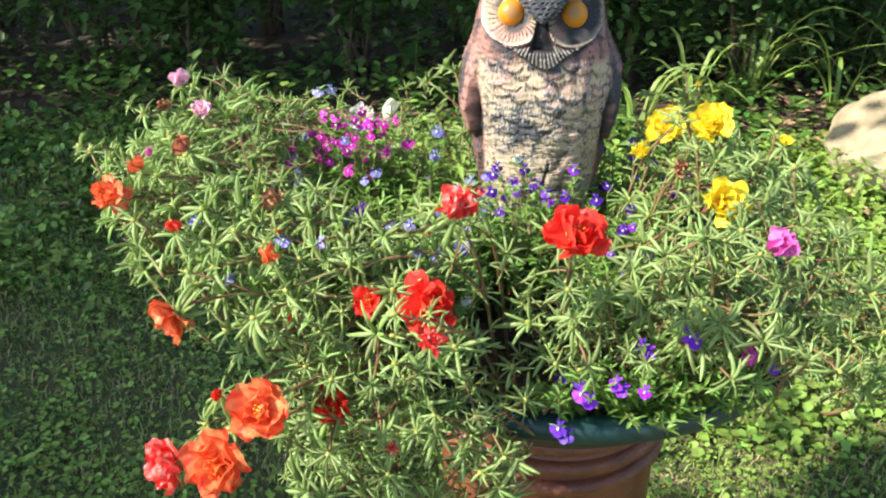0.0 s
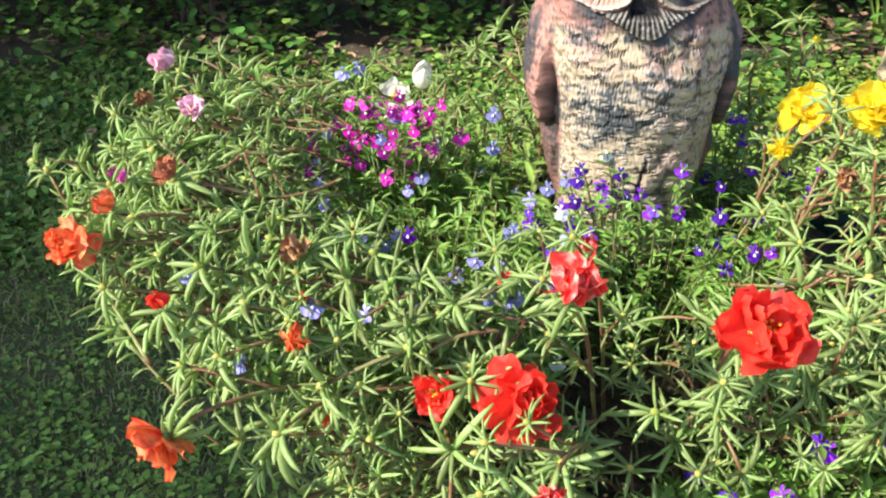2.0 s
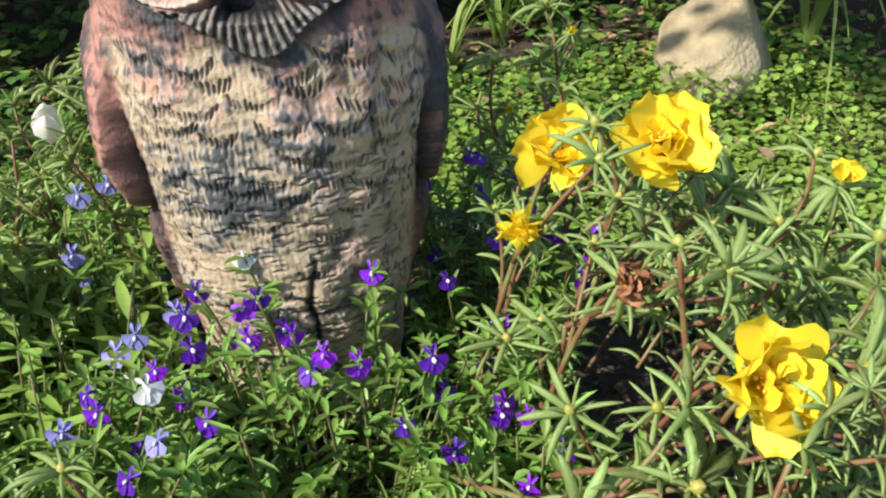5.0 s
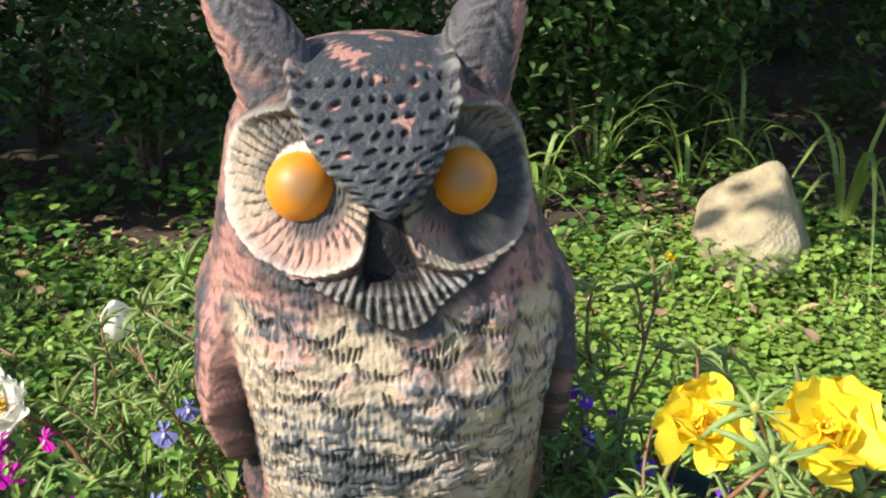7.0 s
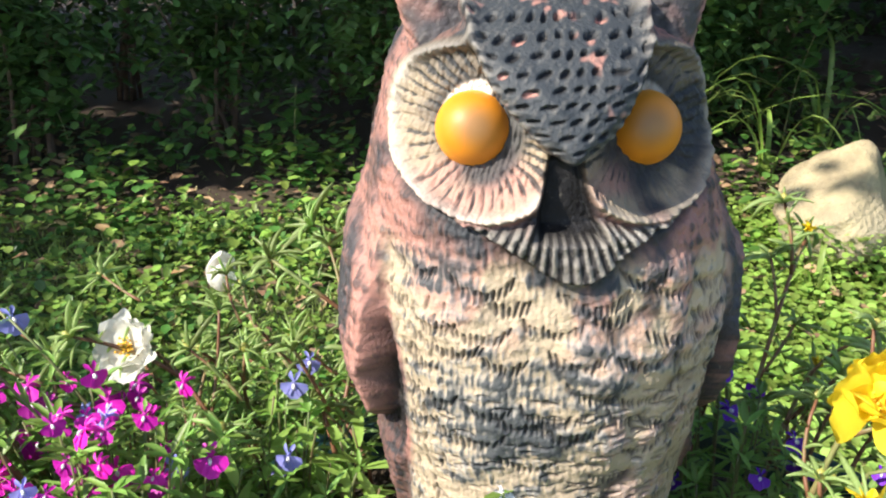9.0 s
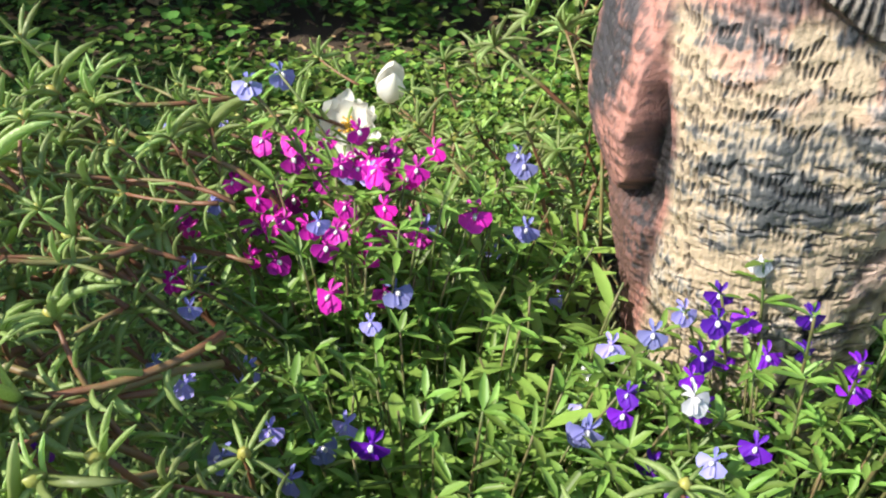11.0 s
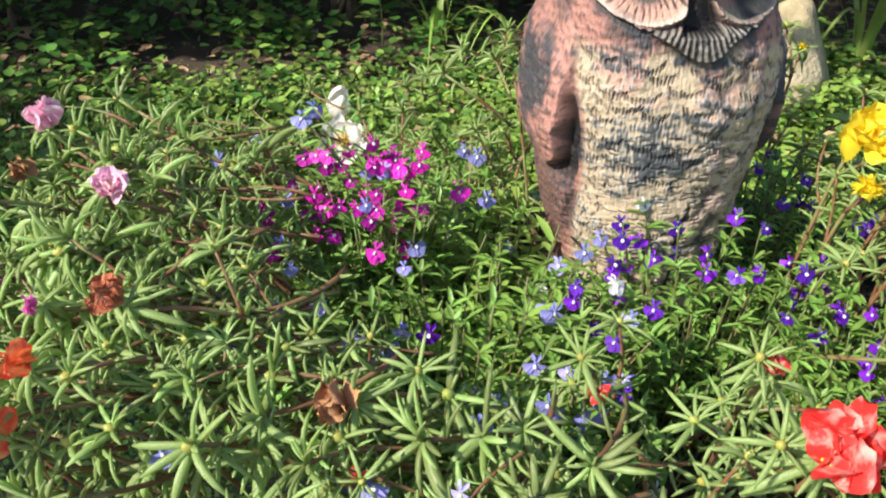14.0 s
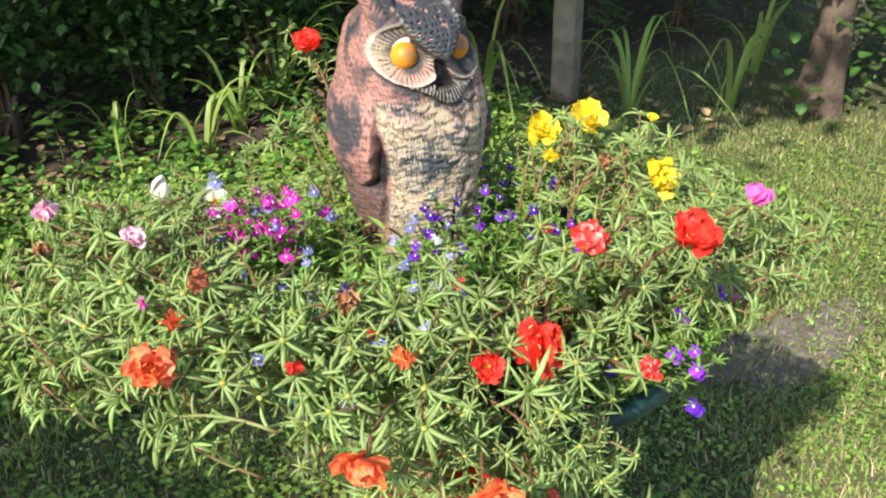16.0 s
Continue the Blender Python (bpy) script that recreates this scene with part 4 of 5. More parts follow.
    streak = np.sin(np.arctan2(X, Z - 0.262) * 75)
    disp += bib * (0.0034 + 0.0005 * streak)
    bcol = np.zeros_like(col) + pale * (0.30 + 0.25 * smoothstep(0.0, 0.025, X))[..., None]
    bcol = lay(bcol, rose * 1.3, 0.85 * smoothstep(0.3, 0.9, g2 + 0.3) * smoothstep(-0.010, -0.022, X))
    bcol = lay(bcol, black * 1.5, smoothstep(0.35, -0.25, streak + 0.3 * g3) * 0.95)
    col = lay(col, bcol, bib)
    # below the bib: its shadow and the slate paint there, laid on as one colour
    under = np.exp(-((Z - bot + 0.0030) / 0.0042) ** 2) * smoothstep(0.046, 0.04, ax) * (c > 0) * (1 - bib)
    disp -= 0.0012 * under
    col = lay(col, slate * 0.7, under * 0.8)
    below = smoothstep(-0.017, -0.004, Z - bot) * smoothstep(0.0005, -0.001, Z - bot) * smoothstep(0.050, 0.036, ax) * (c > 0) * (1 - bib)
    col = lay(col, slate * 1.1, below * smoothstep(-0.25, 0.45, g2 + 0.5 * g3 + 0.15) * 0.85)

    # brow: a heavy scaled wedge over the beak, and the beak itself
    bw = np.interp(Z, [.2500, .2535, .2575, .262, .270, .277, .286, .294, .306], [0, .0050, .0092, .0140, .0212, .0262, .0300, .0322, .0330]) * np.where(X > 0, 1 - 0.10 * smoothstep(0.262, 0.275, Z), 1.0)
    brow = smoothstep(0.0035, -0.0045, ax - bw) * (c > -0.2) * smoothstep(0.2490, 0.2535, Z)
    brow_d = smoothstep(0.0045, -0.0105, ax - bw) * (c > -0.2) * smoothstep(0.2485, 0.256, Z)
    disp = disp * (1 - 0.8 * brow) + brow_d * (0.0138 * smoothstep(0.306, 0.270, Z) + 0.0015)
    db = Z / 0.0043 + 0.3 * g1
    da = (X - 0.0036 * (db - np.floor(db) - 0.5)) / 0.0054 + 0.5 * (np.floor(db) % 2) + 0.30 * g2
    pick = np.sin(np.round(da) * 12.99 + np.floor(db) * 78.2) * 43758.5
    pick = pick - np.floor(pick)
    dimple = smoothstep(1.15, 0.65, np.hypot((da - np.round(da)) / 0.30, (db - np.floor(db) - 0.5 + 0.14 * (pick - 0.5)) / (0.17 + 0.13 * pick))) * smoothstep(0.253, 0.260, Z) * smoothstep(0.301, 0.294, Z) * smoothstep(-0.002, -0.007, ax - bw)
    disp -= brow * 0.0019 * dimple
    br = np.zeros_like(col) + slate * 1.25
    br = lay(br, rose * 1.25, smoothstep(1.05, 1.35, 0.35 * g3 + 0.6 * g2 + 0.9 * smoothstep(0.292, 0.302, Z)) * 0.9)
    tuft = np.sin((Z + 0.5 * ax) * 1500 + 2 * g2)
    rim_b = np.exp(-((ax - bw + 0.0025) / 0.0034) ** 2) * smoothstep(0.253, 0.262, Z) * smoothstep(0.3045, 0.298, Z) * (c > -0.1)
    on_top = smoothstep(0.272, 0.295, Z)
    nz += on_top * (0.0050 * rim_b - 0.0016 * dimple * brow)
    # pale strokes on the brow ridge, highlights painted into the colour
    br = lay(br, pale * 0.42, rim_b * smoothstep(-0.4, 0.4, tuft) * 0.75)
    br = lay(br, black, rim_b * smoothstep(-0.2, -0.8, tuft) * 0.7)
    disp += (0.0034 + 0.0003 * tuft) * rim_b
    br = lay(br, pale * 0.45, smoothstep(0.5, 1.0, g4) * 0.15)
    br = lay(br, black, dimple * 0.82)
    br = lay(br, rose * 1.5, dimple * (pick > 0.92) * smoothstep(-0.02, -0.10, db - np.floor(db) - 0.5))
    col = lay(col, br, brow)
    kw = np.interp(Z, [.224, .232, .246, .256, .264], [.0125, .0105, .0070, .0050, .0])
    beak = smoothstep(0.0012, -0.0012, ax - kw) * (c > 0) * smoothstep(0.225, 0.230, Z) * (1 - brow)
    disp = disp * (1 - 0.9 * beak) + beak * (0.0012 * np.cos(np.clip(ax / np.maximum(kw, 1e-4), 0, 1) * np.pi / 2) - 0.0085)
    col = lay(col, black * 0.6, np.clip(beak * 1.5, 0, 1))

    # feet: feathered lumps at the base
    feet = np.exp(-((ax - 0.024) / 0.014) ** 2) * smoothstep(0.045, 0.0, Z) * (c > 0)
    disp += 0.010 * feet
    nxv, nyv = X / np.maximum(half_w[:, None], 1e-4) ** 2, Y / np.maximum(np.where(c > 0, half_f[:, None], half_b[:, None]), 1e-4) ** 2
    norm = np.maximum(np.hypot(nxv, nyv), 1e-6)
    taper = np.clip((0.3062 - hgt) / 0.012, 0, 1)[:, None]
    V = np.stack([X + 0.0045 * smoothstep(0.245, 0.20, Z) + disp * taper * nxv / norm, Y + disp * taper * nyv / norm, Z + nz], -1).reshape(-1, 3)
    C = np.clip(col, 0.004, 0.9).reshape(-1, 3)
    i = np.arange(nu * nv).reshape(nv, nu)
    Q = np.stack([i[:-1], np.roll(i, -1, 1)[:-1], np.roll(i, -1, 1)[1:], i[1:]], -1).reshape(-1, 4)
    mi = np.zeros(len(Q), int)

    def join(v, q, colour, slot):
        nonlocal V, C, Q, mi
        Q = np.concatenate([Q, q + len(V)])
        V, C = np.concatenate([V, v]), np.concatenate([C, colour])
        mi = np.concatenate([mi, np.full(len(q), slot)])

    # ear tufts: flattened leaning horns with slanting feather grooves
    for side in (-1, 1):
        na, nl = 72, 90
        t = np.linspace(0, 1, nl)
        A2, T = np.meshgrid(np.linspace(0, 2 * np.pi, na, endpoint=False), t)
        cx = side * (0.0350 + 0.004 * T + (0.021 if side < 0 else 0.0145) * T ** 2)
        cy = -0.026 + 0.012 * T
        cz = 0.275 + 0.056 * T
        r1 = np.interp(T, [0, .2, .45, .65, .78, .87, .93, .97, .99, 1], [.0158, .0150, .0150, .0140, .0122, .0098, .0074, .0050, .0028, 0])
        r2 = r1 * 0.72
        vee = np.abs(((A2 / (2 * np.pi) * 4 + 0.5) % 1.0) - 0.5)
        groove2 = np.sin(T * 62 + vee * 21 + 0.7 * np.sin(A2 * 3 + T * 9) + 0.9 * np.sin(A2 * 5 - T * 23 + side) + 0.5 * np.sin(T * 31 + side)) * smoothstep(0.02, 0.15, T) * (0.45 + 0.55 * smoothstep(-0.6, 0.5, np.sin(A2 * 3 + T * 17 + side) + 0.6 * np.sin(A2 * 7 - T * 29)))
        rib = 1 + 0.032 * groove2 - 0.05 * np.exp(-(vee / 0.06) ** 2)
        v = np.stack([cx + r1 * rib * np.cos(A2), cy + r2 * rib * np.sin(A2), cz + 0.006 * np.cos(A2) * -side * (1 - T ** 3)], -1).reshape(-1, 3)
        k = np.arange(na * nl).reshape(nl, na)
        q = np.stack([k[:-1], np.roll(k, -1, 1)[:-1], np.roll(k, -1, 1)[1:], k[1:]], -1).reshape(-1, 4)
        colour = np.zeros((nl, na, 3)) + rose
        colour = lay(colour, slate * 1.5, smoothstep(0.15, 0.6, -np.sin(A2 + 0.5 * side) + 0.35 * np.sin(T * 9 + A2 * 3) + 0.12 * np.sin(T * 21 - A2 * 2) + 0.05) * 0.92)
        colour = lay(colour, black * 2, smoothstep(-0.55, -0.85, groove2) * 0.85)
        colour = lay(colour, black * 2, np.exp(-(vee / 0.05) ** 2) * 0.6)
        colour = lay(colour, pale * 0.5, smoothstep(0.7, 1.0, groove2) * 0.25)
        join(v, q, colour.reshape(-1, 3), 0)
    # eyes
    for side in (-1, 1):
        na, nl = 48, 28
        A2, T = np.meshgrid(np.linspace(0, 2 * np.pi, na, endpoint=False), np.linspace(0, np.pi * 0.72, nl))
        r = 0.0133
        up_y, up_z = -r * np.cos(T), r * np.sin(T) * np.sin(A2)
        v = np.stack([side * 0.0298 + r * np.sin(T) * np.cos(A2), -0.0480 + 0.94 * up_y + 0.34 * up_z, 0.2575 - 0.34 * up_y + 0.94 * up_z], -1).reshape(-1, 3)
        k = np.arange(na * nl).reshape(nl, na)
        q = np.stack([k[:-1], k[1:], np.roll(k, -1, 1)[1:], np.roll(k, -1, 1)[:-1]], -1).reshape(-1, 4)
        colour = np.zeros((nl, na, 3)) + np.array([.70, .25, .014])
        colour = lay(colour, np.array([.27, .155, .065]), smoothstep(0.85, 0.12, T) * 0.85)
        colour = lay(colour, np.array([.90, .36, .015]), smoothstep(1.0, 1.3, T) * 0.6)
        join(v, q, colour.reshape(-1, 3), 1)
    paint = painted("painted_plastic", 0.58, 0.62)
    glass = painted("amber_eye", 0.48, 0)
    me = fast_mesh("owl_statue", V, np.zeros((0, 3), int), Q, [paint, glass], mi)
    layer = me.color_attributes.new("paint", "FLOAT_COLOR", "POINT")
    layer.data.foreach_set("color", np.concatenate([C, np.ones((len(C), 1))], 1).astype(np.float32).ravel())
    ob = new("owl_statue", me)
    ob.matrix_basis = pose(0.0980, 0.921, 0.738, 0, 0, -3)
    tagged(ob, "painted plastic horned owl garden statue with orange eyes", "statue")


owl_statue()


# ---- moss roses ----
def fleshy_leaf(g, m, length, width, curl, mi=0):
    """One plump needle leaf along z, bent by curl."""
    pts = []
    for k in range(6):
        t = k / 5
        pts.append((length * curl * t * t * 0.6, 0, length * t * (1 - 0.18 * abs(curl) * t)))
    v, f = tube(pts, [width * w for w in (0.6, 0.92, 1.0, 0.98, 0.82, 0.28)], 5, 0.62)
    g.add(v, f, mi, m)


def leaf_arrays(seed):
    """One loose leaf along z, a hundredth of a metre as unit."""
    r = random.Random(seed)
    g = Geo()
    fleshy_leaf(g, Matrix.Identity(4), 1.0, 0.079 * r.uniform(0.85, 1.15), (-0.15, 0.2, 0.5, 0.75, 0.95, 1.2)[seed % 6])
    return g


LEAVES = [leaf_arrays(s).mesh("leaf", [LEAF]) for s in range(6)]


def shoot_plan(seed, length, tip, spacing, leaf, droop=0.0):
    """A leafy stem along z: its path, and where its leaves sit (matrix, kind of leaf)."""
    r = random.Random(seed)
    bend = Vector((r.uniform(-0.3, 0.3) * length, r.uniform(-0.3, 0.3) * length, 0))
    path = bezier((0, 0, 0), Vector((0, 0, length * 0.5)) - bend * 0.5, Vector((0, 0, length)) + bend * 0.5, 25)
    spots = []
    k, s = 0, length * 0.12
    while s < length - 0.004:
        size = leaf * r.uniform(0.40, 0.72)
        m = Matrix.Translation(path[int(24 * s / length)]) @ Matrix.Rotation(k * 2.4 + r.uniform(-0.3, 0.3), 4, "Z") @ Matrix.Rotation(r.uniform(0.45, 1.25), 4, "Y") @ Matrix.Scale(size, 4)
        spots.append((m, r.randrange(6)))
        s += spacing * r.uniform(0.6, 1.4)
        k += 1
    for i in range(tip):
        lean = 0.15 + (1.10 + droop) * (1 - i / tip) ** 0.7 * r.uniform(0.75, 1.15) + 0.6 * droop
        size = leaf * r.uniform(0.75, 1.15) * (0.5 + 0.5 * (1 - i / tip))
        m = Matrix.Translation(path[-1]) @ Matrix.Rotation(i * 2.4 + r.uniform(-0.25, 0.25), 4, "Z") @ Matrix.Rotation(lean, 4, "Y") @ Matrix.Scale(size, 4)
        spots.append((m, 1 + r.randrange(5)))
    return path, spots


def twig_geo(path, bud=True):
    g = Geo()
    v, f = tube(path[::4], [0.0014 - 0.0004 * k / 6 for k in range(7)], 6)
    g.add(v, f, 0)
    if bud:
        v, f = tube([(0, 0, 0), (0, 0, 0.002), (0, 0, 0.0045), (0, 0, 0.0062)], [0.0012, 0.0026, 0.0022, 0.0003], 7)
        g.add(v, f, 1, Matrix.Translation(path[-1]))
    return g


PLANS = [shoot_plan(s, 0.045 + 0.006 * (s % 5), 9 + s % 4, 0.0052 + 0.0008 * (s % 3), 0.020 + 0.0019 * (s % 6)) for s in range(18)]
TWIGS = [twig_geo(p).mesh("shoot", [STEM, BUDS]) for p, _ in PLANS]
COLLAR_PLANS = [shoot_plan(90 + s, 0.016, 8 + s % 3, 0.006, 0.025 + 0.002 * (s % 3), 0.75) for s in range(6)]
COLLAR_TWIGS = [twig_geo(p, False).mesh("shoot", [STEM, BUDS]) for p, _ in COLLAR_PLANS]


def joined(plan, leaf_geos, bud):
    """The same shoot as one lump of faces, for the mass of the plant."""
    g = twig_geo(plan[0], bud)
    g.m = [m + 1 for m in g.m]
    for m, k in plan[1]:
        g.add(leaf_geos[k].v[0], leaf_geos[k].f, 0, m)
    return np.concatenate(g.v), g.f, g.m


LOOSE = [leaf_arrays(s) for s in range(6)]
LUMPS = [joined(p, LOOSE, i % 2 == 0) for i, p in enumerate(PLANS)]


def shoot(plant, at, collar=False, k=None):
    """A shoot whose leaves are pieces of their own."""
    plans, twigs = (COLLAR_PLANS, COLLAR_TWIGS) if collar else (PLANS, TWIGS)
    k = rnd.randrange(len(plans)) if k is None else k
    ob = part("shoot", twigs[k], plant, "", at)
    for m, kind in plans[k][1]:
        part("leaf", LEAVES[kind], ob, "", m)
    return ob


def petal_mesh(seed, mat, length, width, cup, ruffle):
    """A broad petal along y from its claw, cupped and frilled at the edge."""
    r = random.Random(seed)
    nx, ny = 10, 7
    v, f = [], []
    ph = [r.uniform(0, 6.3) for _ in range(3)]
    for j in range(ny + 1):
        t = j / ny
        w = width * (0.16 + 0.95 * math.sin(min(1, t * 1.02) ** 0.85 * math.pi * 0.62)) * (1 - 0.18 * (t > 0.9))
        for i in range(nx + 1):
            u = 2 * i / nx - 1
            notch = 1 - 0.09 * t ** 4 * math.cos(u * 5 + ph[0]) - 0.16 * u * u * t * t - 0.035 * t ** 4 * math.sin(u * 13 + ph[2])
            z = cup * length * t * t + 0.35 * width * u * u * t * cup + ruffle * length * t ** 2 * (math.sin(u * 4.2 + ph[1]) + 0.45 * math.sin(u * 9 + ph[2])) + 0.12 * length * math.sin(t * 2.6 + ph[0])
            v.append((u * w, length * t * notch, z))
    for j in range(ny):
        f += [(j * (nx + 1) + i, j * (nx + 1) + i + 1, (j + 1) * (nx + 1) + i + 1, (j + 1) * (nx + 1) + i) for i in range(nx)]
    return Geo().add(v, f).mesh("petal", [mat])


PETALS = {}


def petals_of(mat):
    """Outer, middle and inner petals of one colour, a metre's hundredth as unit."""
    if mat.name not in PETALS:
        PETALS[mat.name] = [[petal_mesh(s, mat, 1.0, 0.74, 0.24, 0.10) for s in range(3)], [petal_mesh(10 + s, mat, 0.88, 0.68, 0.34, 0.12) for s in range(3)], [petal_mesh(20 + s, mat, 0.62, 0.40, 0.3, 0.2) for s in range(3)]]
    return PETALS[mat.name]


def shell_mesh(seed, mat):
    """One petal of a closed bud, wrapped round an egg along z."""
    v, f = [], []
    for j in range(10):
        t = j / 9
        r = (0.36 + 0.02 * seed) * math.sin(math.pi * (0.06 + 0.90 * t) ** 0.85) ** 0.75
        for i in range(13):
            a = math.radians(-85 + 170 * i / 12) * (1 - 0.25 * t * t)
            bulge = r * (1 + 0.05 * math.sin(a * 5 + seed))
            v.append((bulge * math.sin(a), bulge * math.cos(a), 1.25 * t - 0.12 * t ** 4 * math.sin(a) ** 2))
    for j in range(9):
        f += [(j * 13 + i, j * 13 + i + 1, (j + 1) * 13 + i + 1, (j + 1) * 13 + i) for i in range(12)]
    return Geo().add(v, f).mesh("petal", [mat])


SHELLS = [shell_mesh(s, WHITE) for s in range(3)]
ROUND_PETALS = [petal_mesh(40 + s, WHITE, 0.95, 0.78, 0.26, 0.05) for s in range(3)]


def heart_mesh():
    """The cup and stamens in the middle of a flower."""
    r = random.Random(5)
    g = Geo()
    v, f = tube([(0, 0, -0.22), (0, 0, -0.1), (0, 0, 0.02), (0, 0, 0.06)], [0.08, 0.17, 0.16, 0.03], 9)
    g.add(v, f, 1)
    for k in range(22):
        a, d = k * 2.4, 0.02 + 0.009 * k
        top = (1.5 * d * math.cos(a), 1.5 * d * math.sin(a), 0.34 + r.uniform(-0.05, 0.05))
        v, f = tube([(0.5 * d * math.cos(a), 0.5 * d * math.sin(a), 0.03), top, (top[0], top[1], top[2] + 0.05)], [0.014, 0.016, 0.045], 5)
        g.add(v, f, 0)
    return g.mesh("heart", [STAMEN, LEAF])


HEART = heart_mesh()


def flower(plant, place, face, radius, mat, kind="full", label=""):
    """A moss rose bloom: full, single, cup, bud or dry."""
    r = random.Random(int(1000 * (place[0] + 3 * place[1] + 7 * place[2])))
    size, lean = radius, r.uniform(0, 6.28)
    loose = 0.25 if kind in ("saucer", "closed") else 0.55 if kind in ("cup", "bud") else 1.0
    head = part("flower", HEART, plant, label, Matrix.Translation(place) @ toward(face, r.uniform(0, 6)) @ Matrix.Scale(size, 4))
    outer, middle, inner = petals_of(mat)
    broad, shells = (ROUND_PETALS, SHELLS) if loose < 0.5 else (None, None)
    rings = {"full": ((5, 0.22, outer, 0.98), (5, 0.52, middle, 0.98), (5, 0.92, inner, 1.0)),
             "saucer": ((5, 0.25, broad, 1.02), (5, 0.5, broad, 0.84)),
             "closed": ((3, 0.0, shells, 1.0),),
             "cup": ((5, 1.12, outer, 1.0), (4, 1.3, middle, 1.05), (3, 1.45, inner, 1.2)),
             "flop": ((4, -0.35, outer, 1.05), (4, 0.25, outer, 1.0), (5, 0.9, middle, 1.0), (4, 1.2, inner, 1.0)),
             "bud": ((5, 1.32, outer, 0.9), (3, 1.45, inner, 1.2)),
             "dry": ((5, 1.05, inner, 1.5), (4, 1.35, inner, 1.3), (3, 0.3, inner, 1.2))}[kind]
    for k, (count, lift, meshes, scale) in enumerate(rings):
        for i in range(count):
            a = 2 * math.pi * (i + 0.5 * k + r.uniform(-0.22, 0.22)) / count
            lift_here = lift + (0.38 if loose == 1 else 0.15) * math.cos(a - lean)
            m = Matrix.Rotation(a, 4, "Z") @ Matrix.Translation((0, 0.05, 0.02 + 0.01 * k)) @ Matrix.Rotation(lift_here + r.uniform(-0.28, 0.28) * loose, 4, "X") @ Matrix.Rotation(r.uniform(-0.35, 0.35) * loose, 4, "Y") @ Matrix.Scale(scale * r.uniform(0.78, 1.14), 4)
            part("petal", meshes[r.randrange(3)], head, "", m)
    return head


def stem_root(x, y):
    """Where the stem of a bloom at (x, y) leaves the soil."""
    d = Vector((x - PLANTER.x, y - PLANTER.y))
    reach = min(d.length * 0.62, 0.20)
    d = d.normalized() * reach if d.length > 1e-4 else d
    return Vector((PLANTER.x + d.x, PLANTER.y + d.y, SOIL_Z))


def moss_rose(label, mat, blooms, group="moss roses"):
    """One plant: branching red stems with leafy shoots, and its blooms (x, y, z, radius, kind, mat)."""
    plant = tagged(new("moss_rose"), label, "flower plant", group=group)
    for b in blooms:
        x, y, z, radius, kind = b[:5]
        colour = b[5] if len(b) > 5 else mat
        face = b[6] if len(b) > 6 else Vector((rnd.uniform(-0.3, 0.1), rnd.uniform(-0.75, -0.3), 0.8))
        p = Vector((x, y, z))
        face = Vector(face).normalized()
        root = stem_root(x, y)
        low = p - face * 0.012
        mid = root.lerp(low, 0.55) + Vector((0, 0, 0.03 + 0.25 * max(0, low.z - root.z)))
        path = bezier(root, mid, low, 12)
        v, f = tube(path, [0.0016 - 0.0005 * k / 11 for k in range(12)], 7)
        part("stem", Geo().add(v, f).mesh("stem", [STEM]), plant)
        flower(plant, p, face, radius, colour, kind)
        shoot(plant, Matrix.Translation(p - face * 0.020) @ toward(face, rnd.uniform(0, 6)), True)
        for s in (0.45, 0.62, 0.8) if z < 0.93 else (0.25, 0.35, 0.45, 0.55, 0.65, 0.75, 0.85):
            q = path[int(s * 11)]
            d = (path[int(s * 11) + 1] - q).normalized() + Vector((rnd.uniform(-0.8, 0.8), rnd.uniform(-0.8, 0.8), rnd.uniform(0.0, 0.7)))
            shoot(plant, Matrix.Translation(q) @ toward(d, rnd.uniform(0, 6)) @ Matrix.Scale(rnd.uniform(0.7, 1.0), 4))
    return plant


moss_rose("moss rose with big double red flowers", RED, [
    (0.097, 0.540, 0.925, 0.0230, "full", RED, (-0.1, -0.55, 0.8)), (0.017, 0.572, 0.925, 0.0185, "cup", CORAL, (0.1, -0.3, 0.9)),
    (0.004, 0.496, 0.868, 0.0125, "cup", CORAL, (0.1, -0.7, 0.7)), (0.033, 0.628, 0.912, 0.0085, "bud", CORAL, (0, -0.1, 1))])
moss_rose("moss rose with scarlet drooping flowers", RED, [
    (-0.003, 0.590, 0.840, 0.0195, "flop", RED, (0.35, -0.85, 0.35)), (-0.049, 0.600, 0.834, 0.0125, "full", RED, (-0.1, -0.6, 0.7)),
    (-0.078, 0.585, 0.745, 0.0170, "full", RED, (-0.3, -0.8, 0.3)), (-0.008, 0.692, 0.850, 0.008, "bud", CORAL), (-0.03, 0.545, 0.735, 0.009, "bud", CORAL, (0.2, -0.6, 0.6))])
moss_rose("moss rose with orange double flowers hanging over the rim", ORANGE, [
    (-0.186, 0.552, 0.850, 0.0165, "flop", ORANGE, (-0.65, -0.6, -0.25)), (-0.116, 0.508, 0.800, 0.0215, "full", ORANGE, (0.0, -0.85, 0.4)),
    (-0.150, 0.500, 0.757, 0.0235, "full", ORANGE, (0.1, -0.9, 0.35)), (-0.186, 0.505, 0.752, 0.0195, "full", CORAL, (-0.4, -0.8, 0.2)), (-0.111, 0.595, 0.820, 0.006, "bud", ORANGE),
    (-0.150, 0.520, 0.802, 0.006, "bud", RED)])
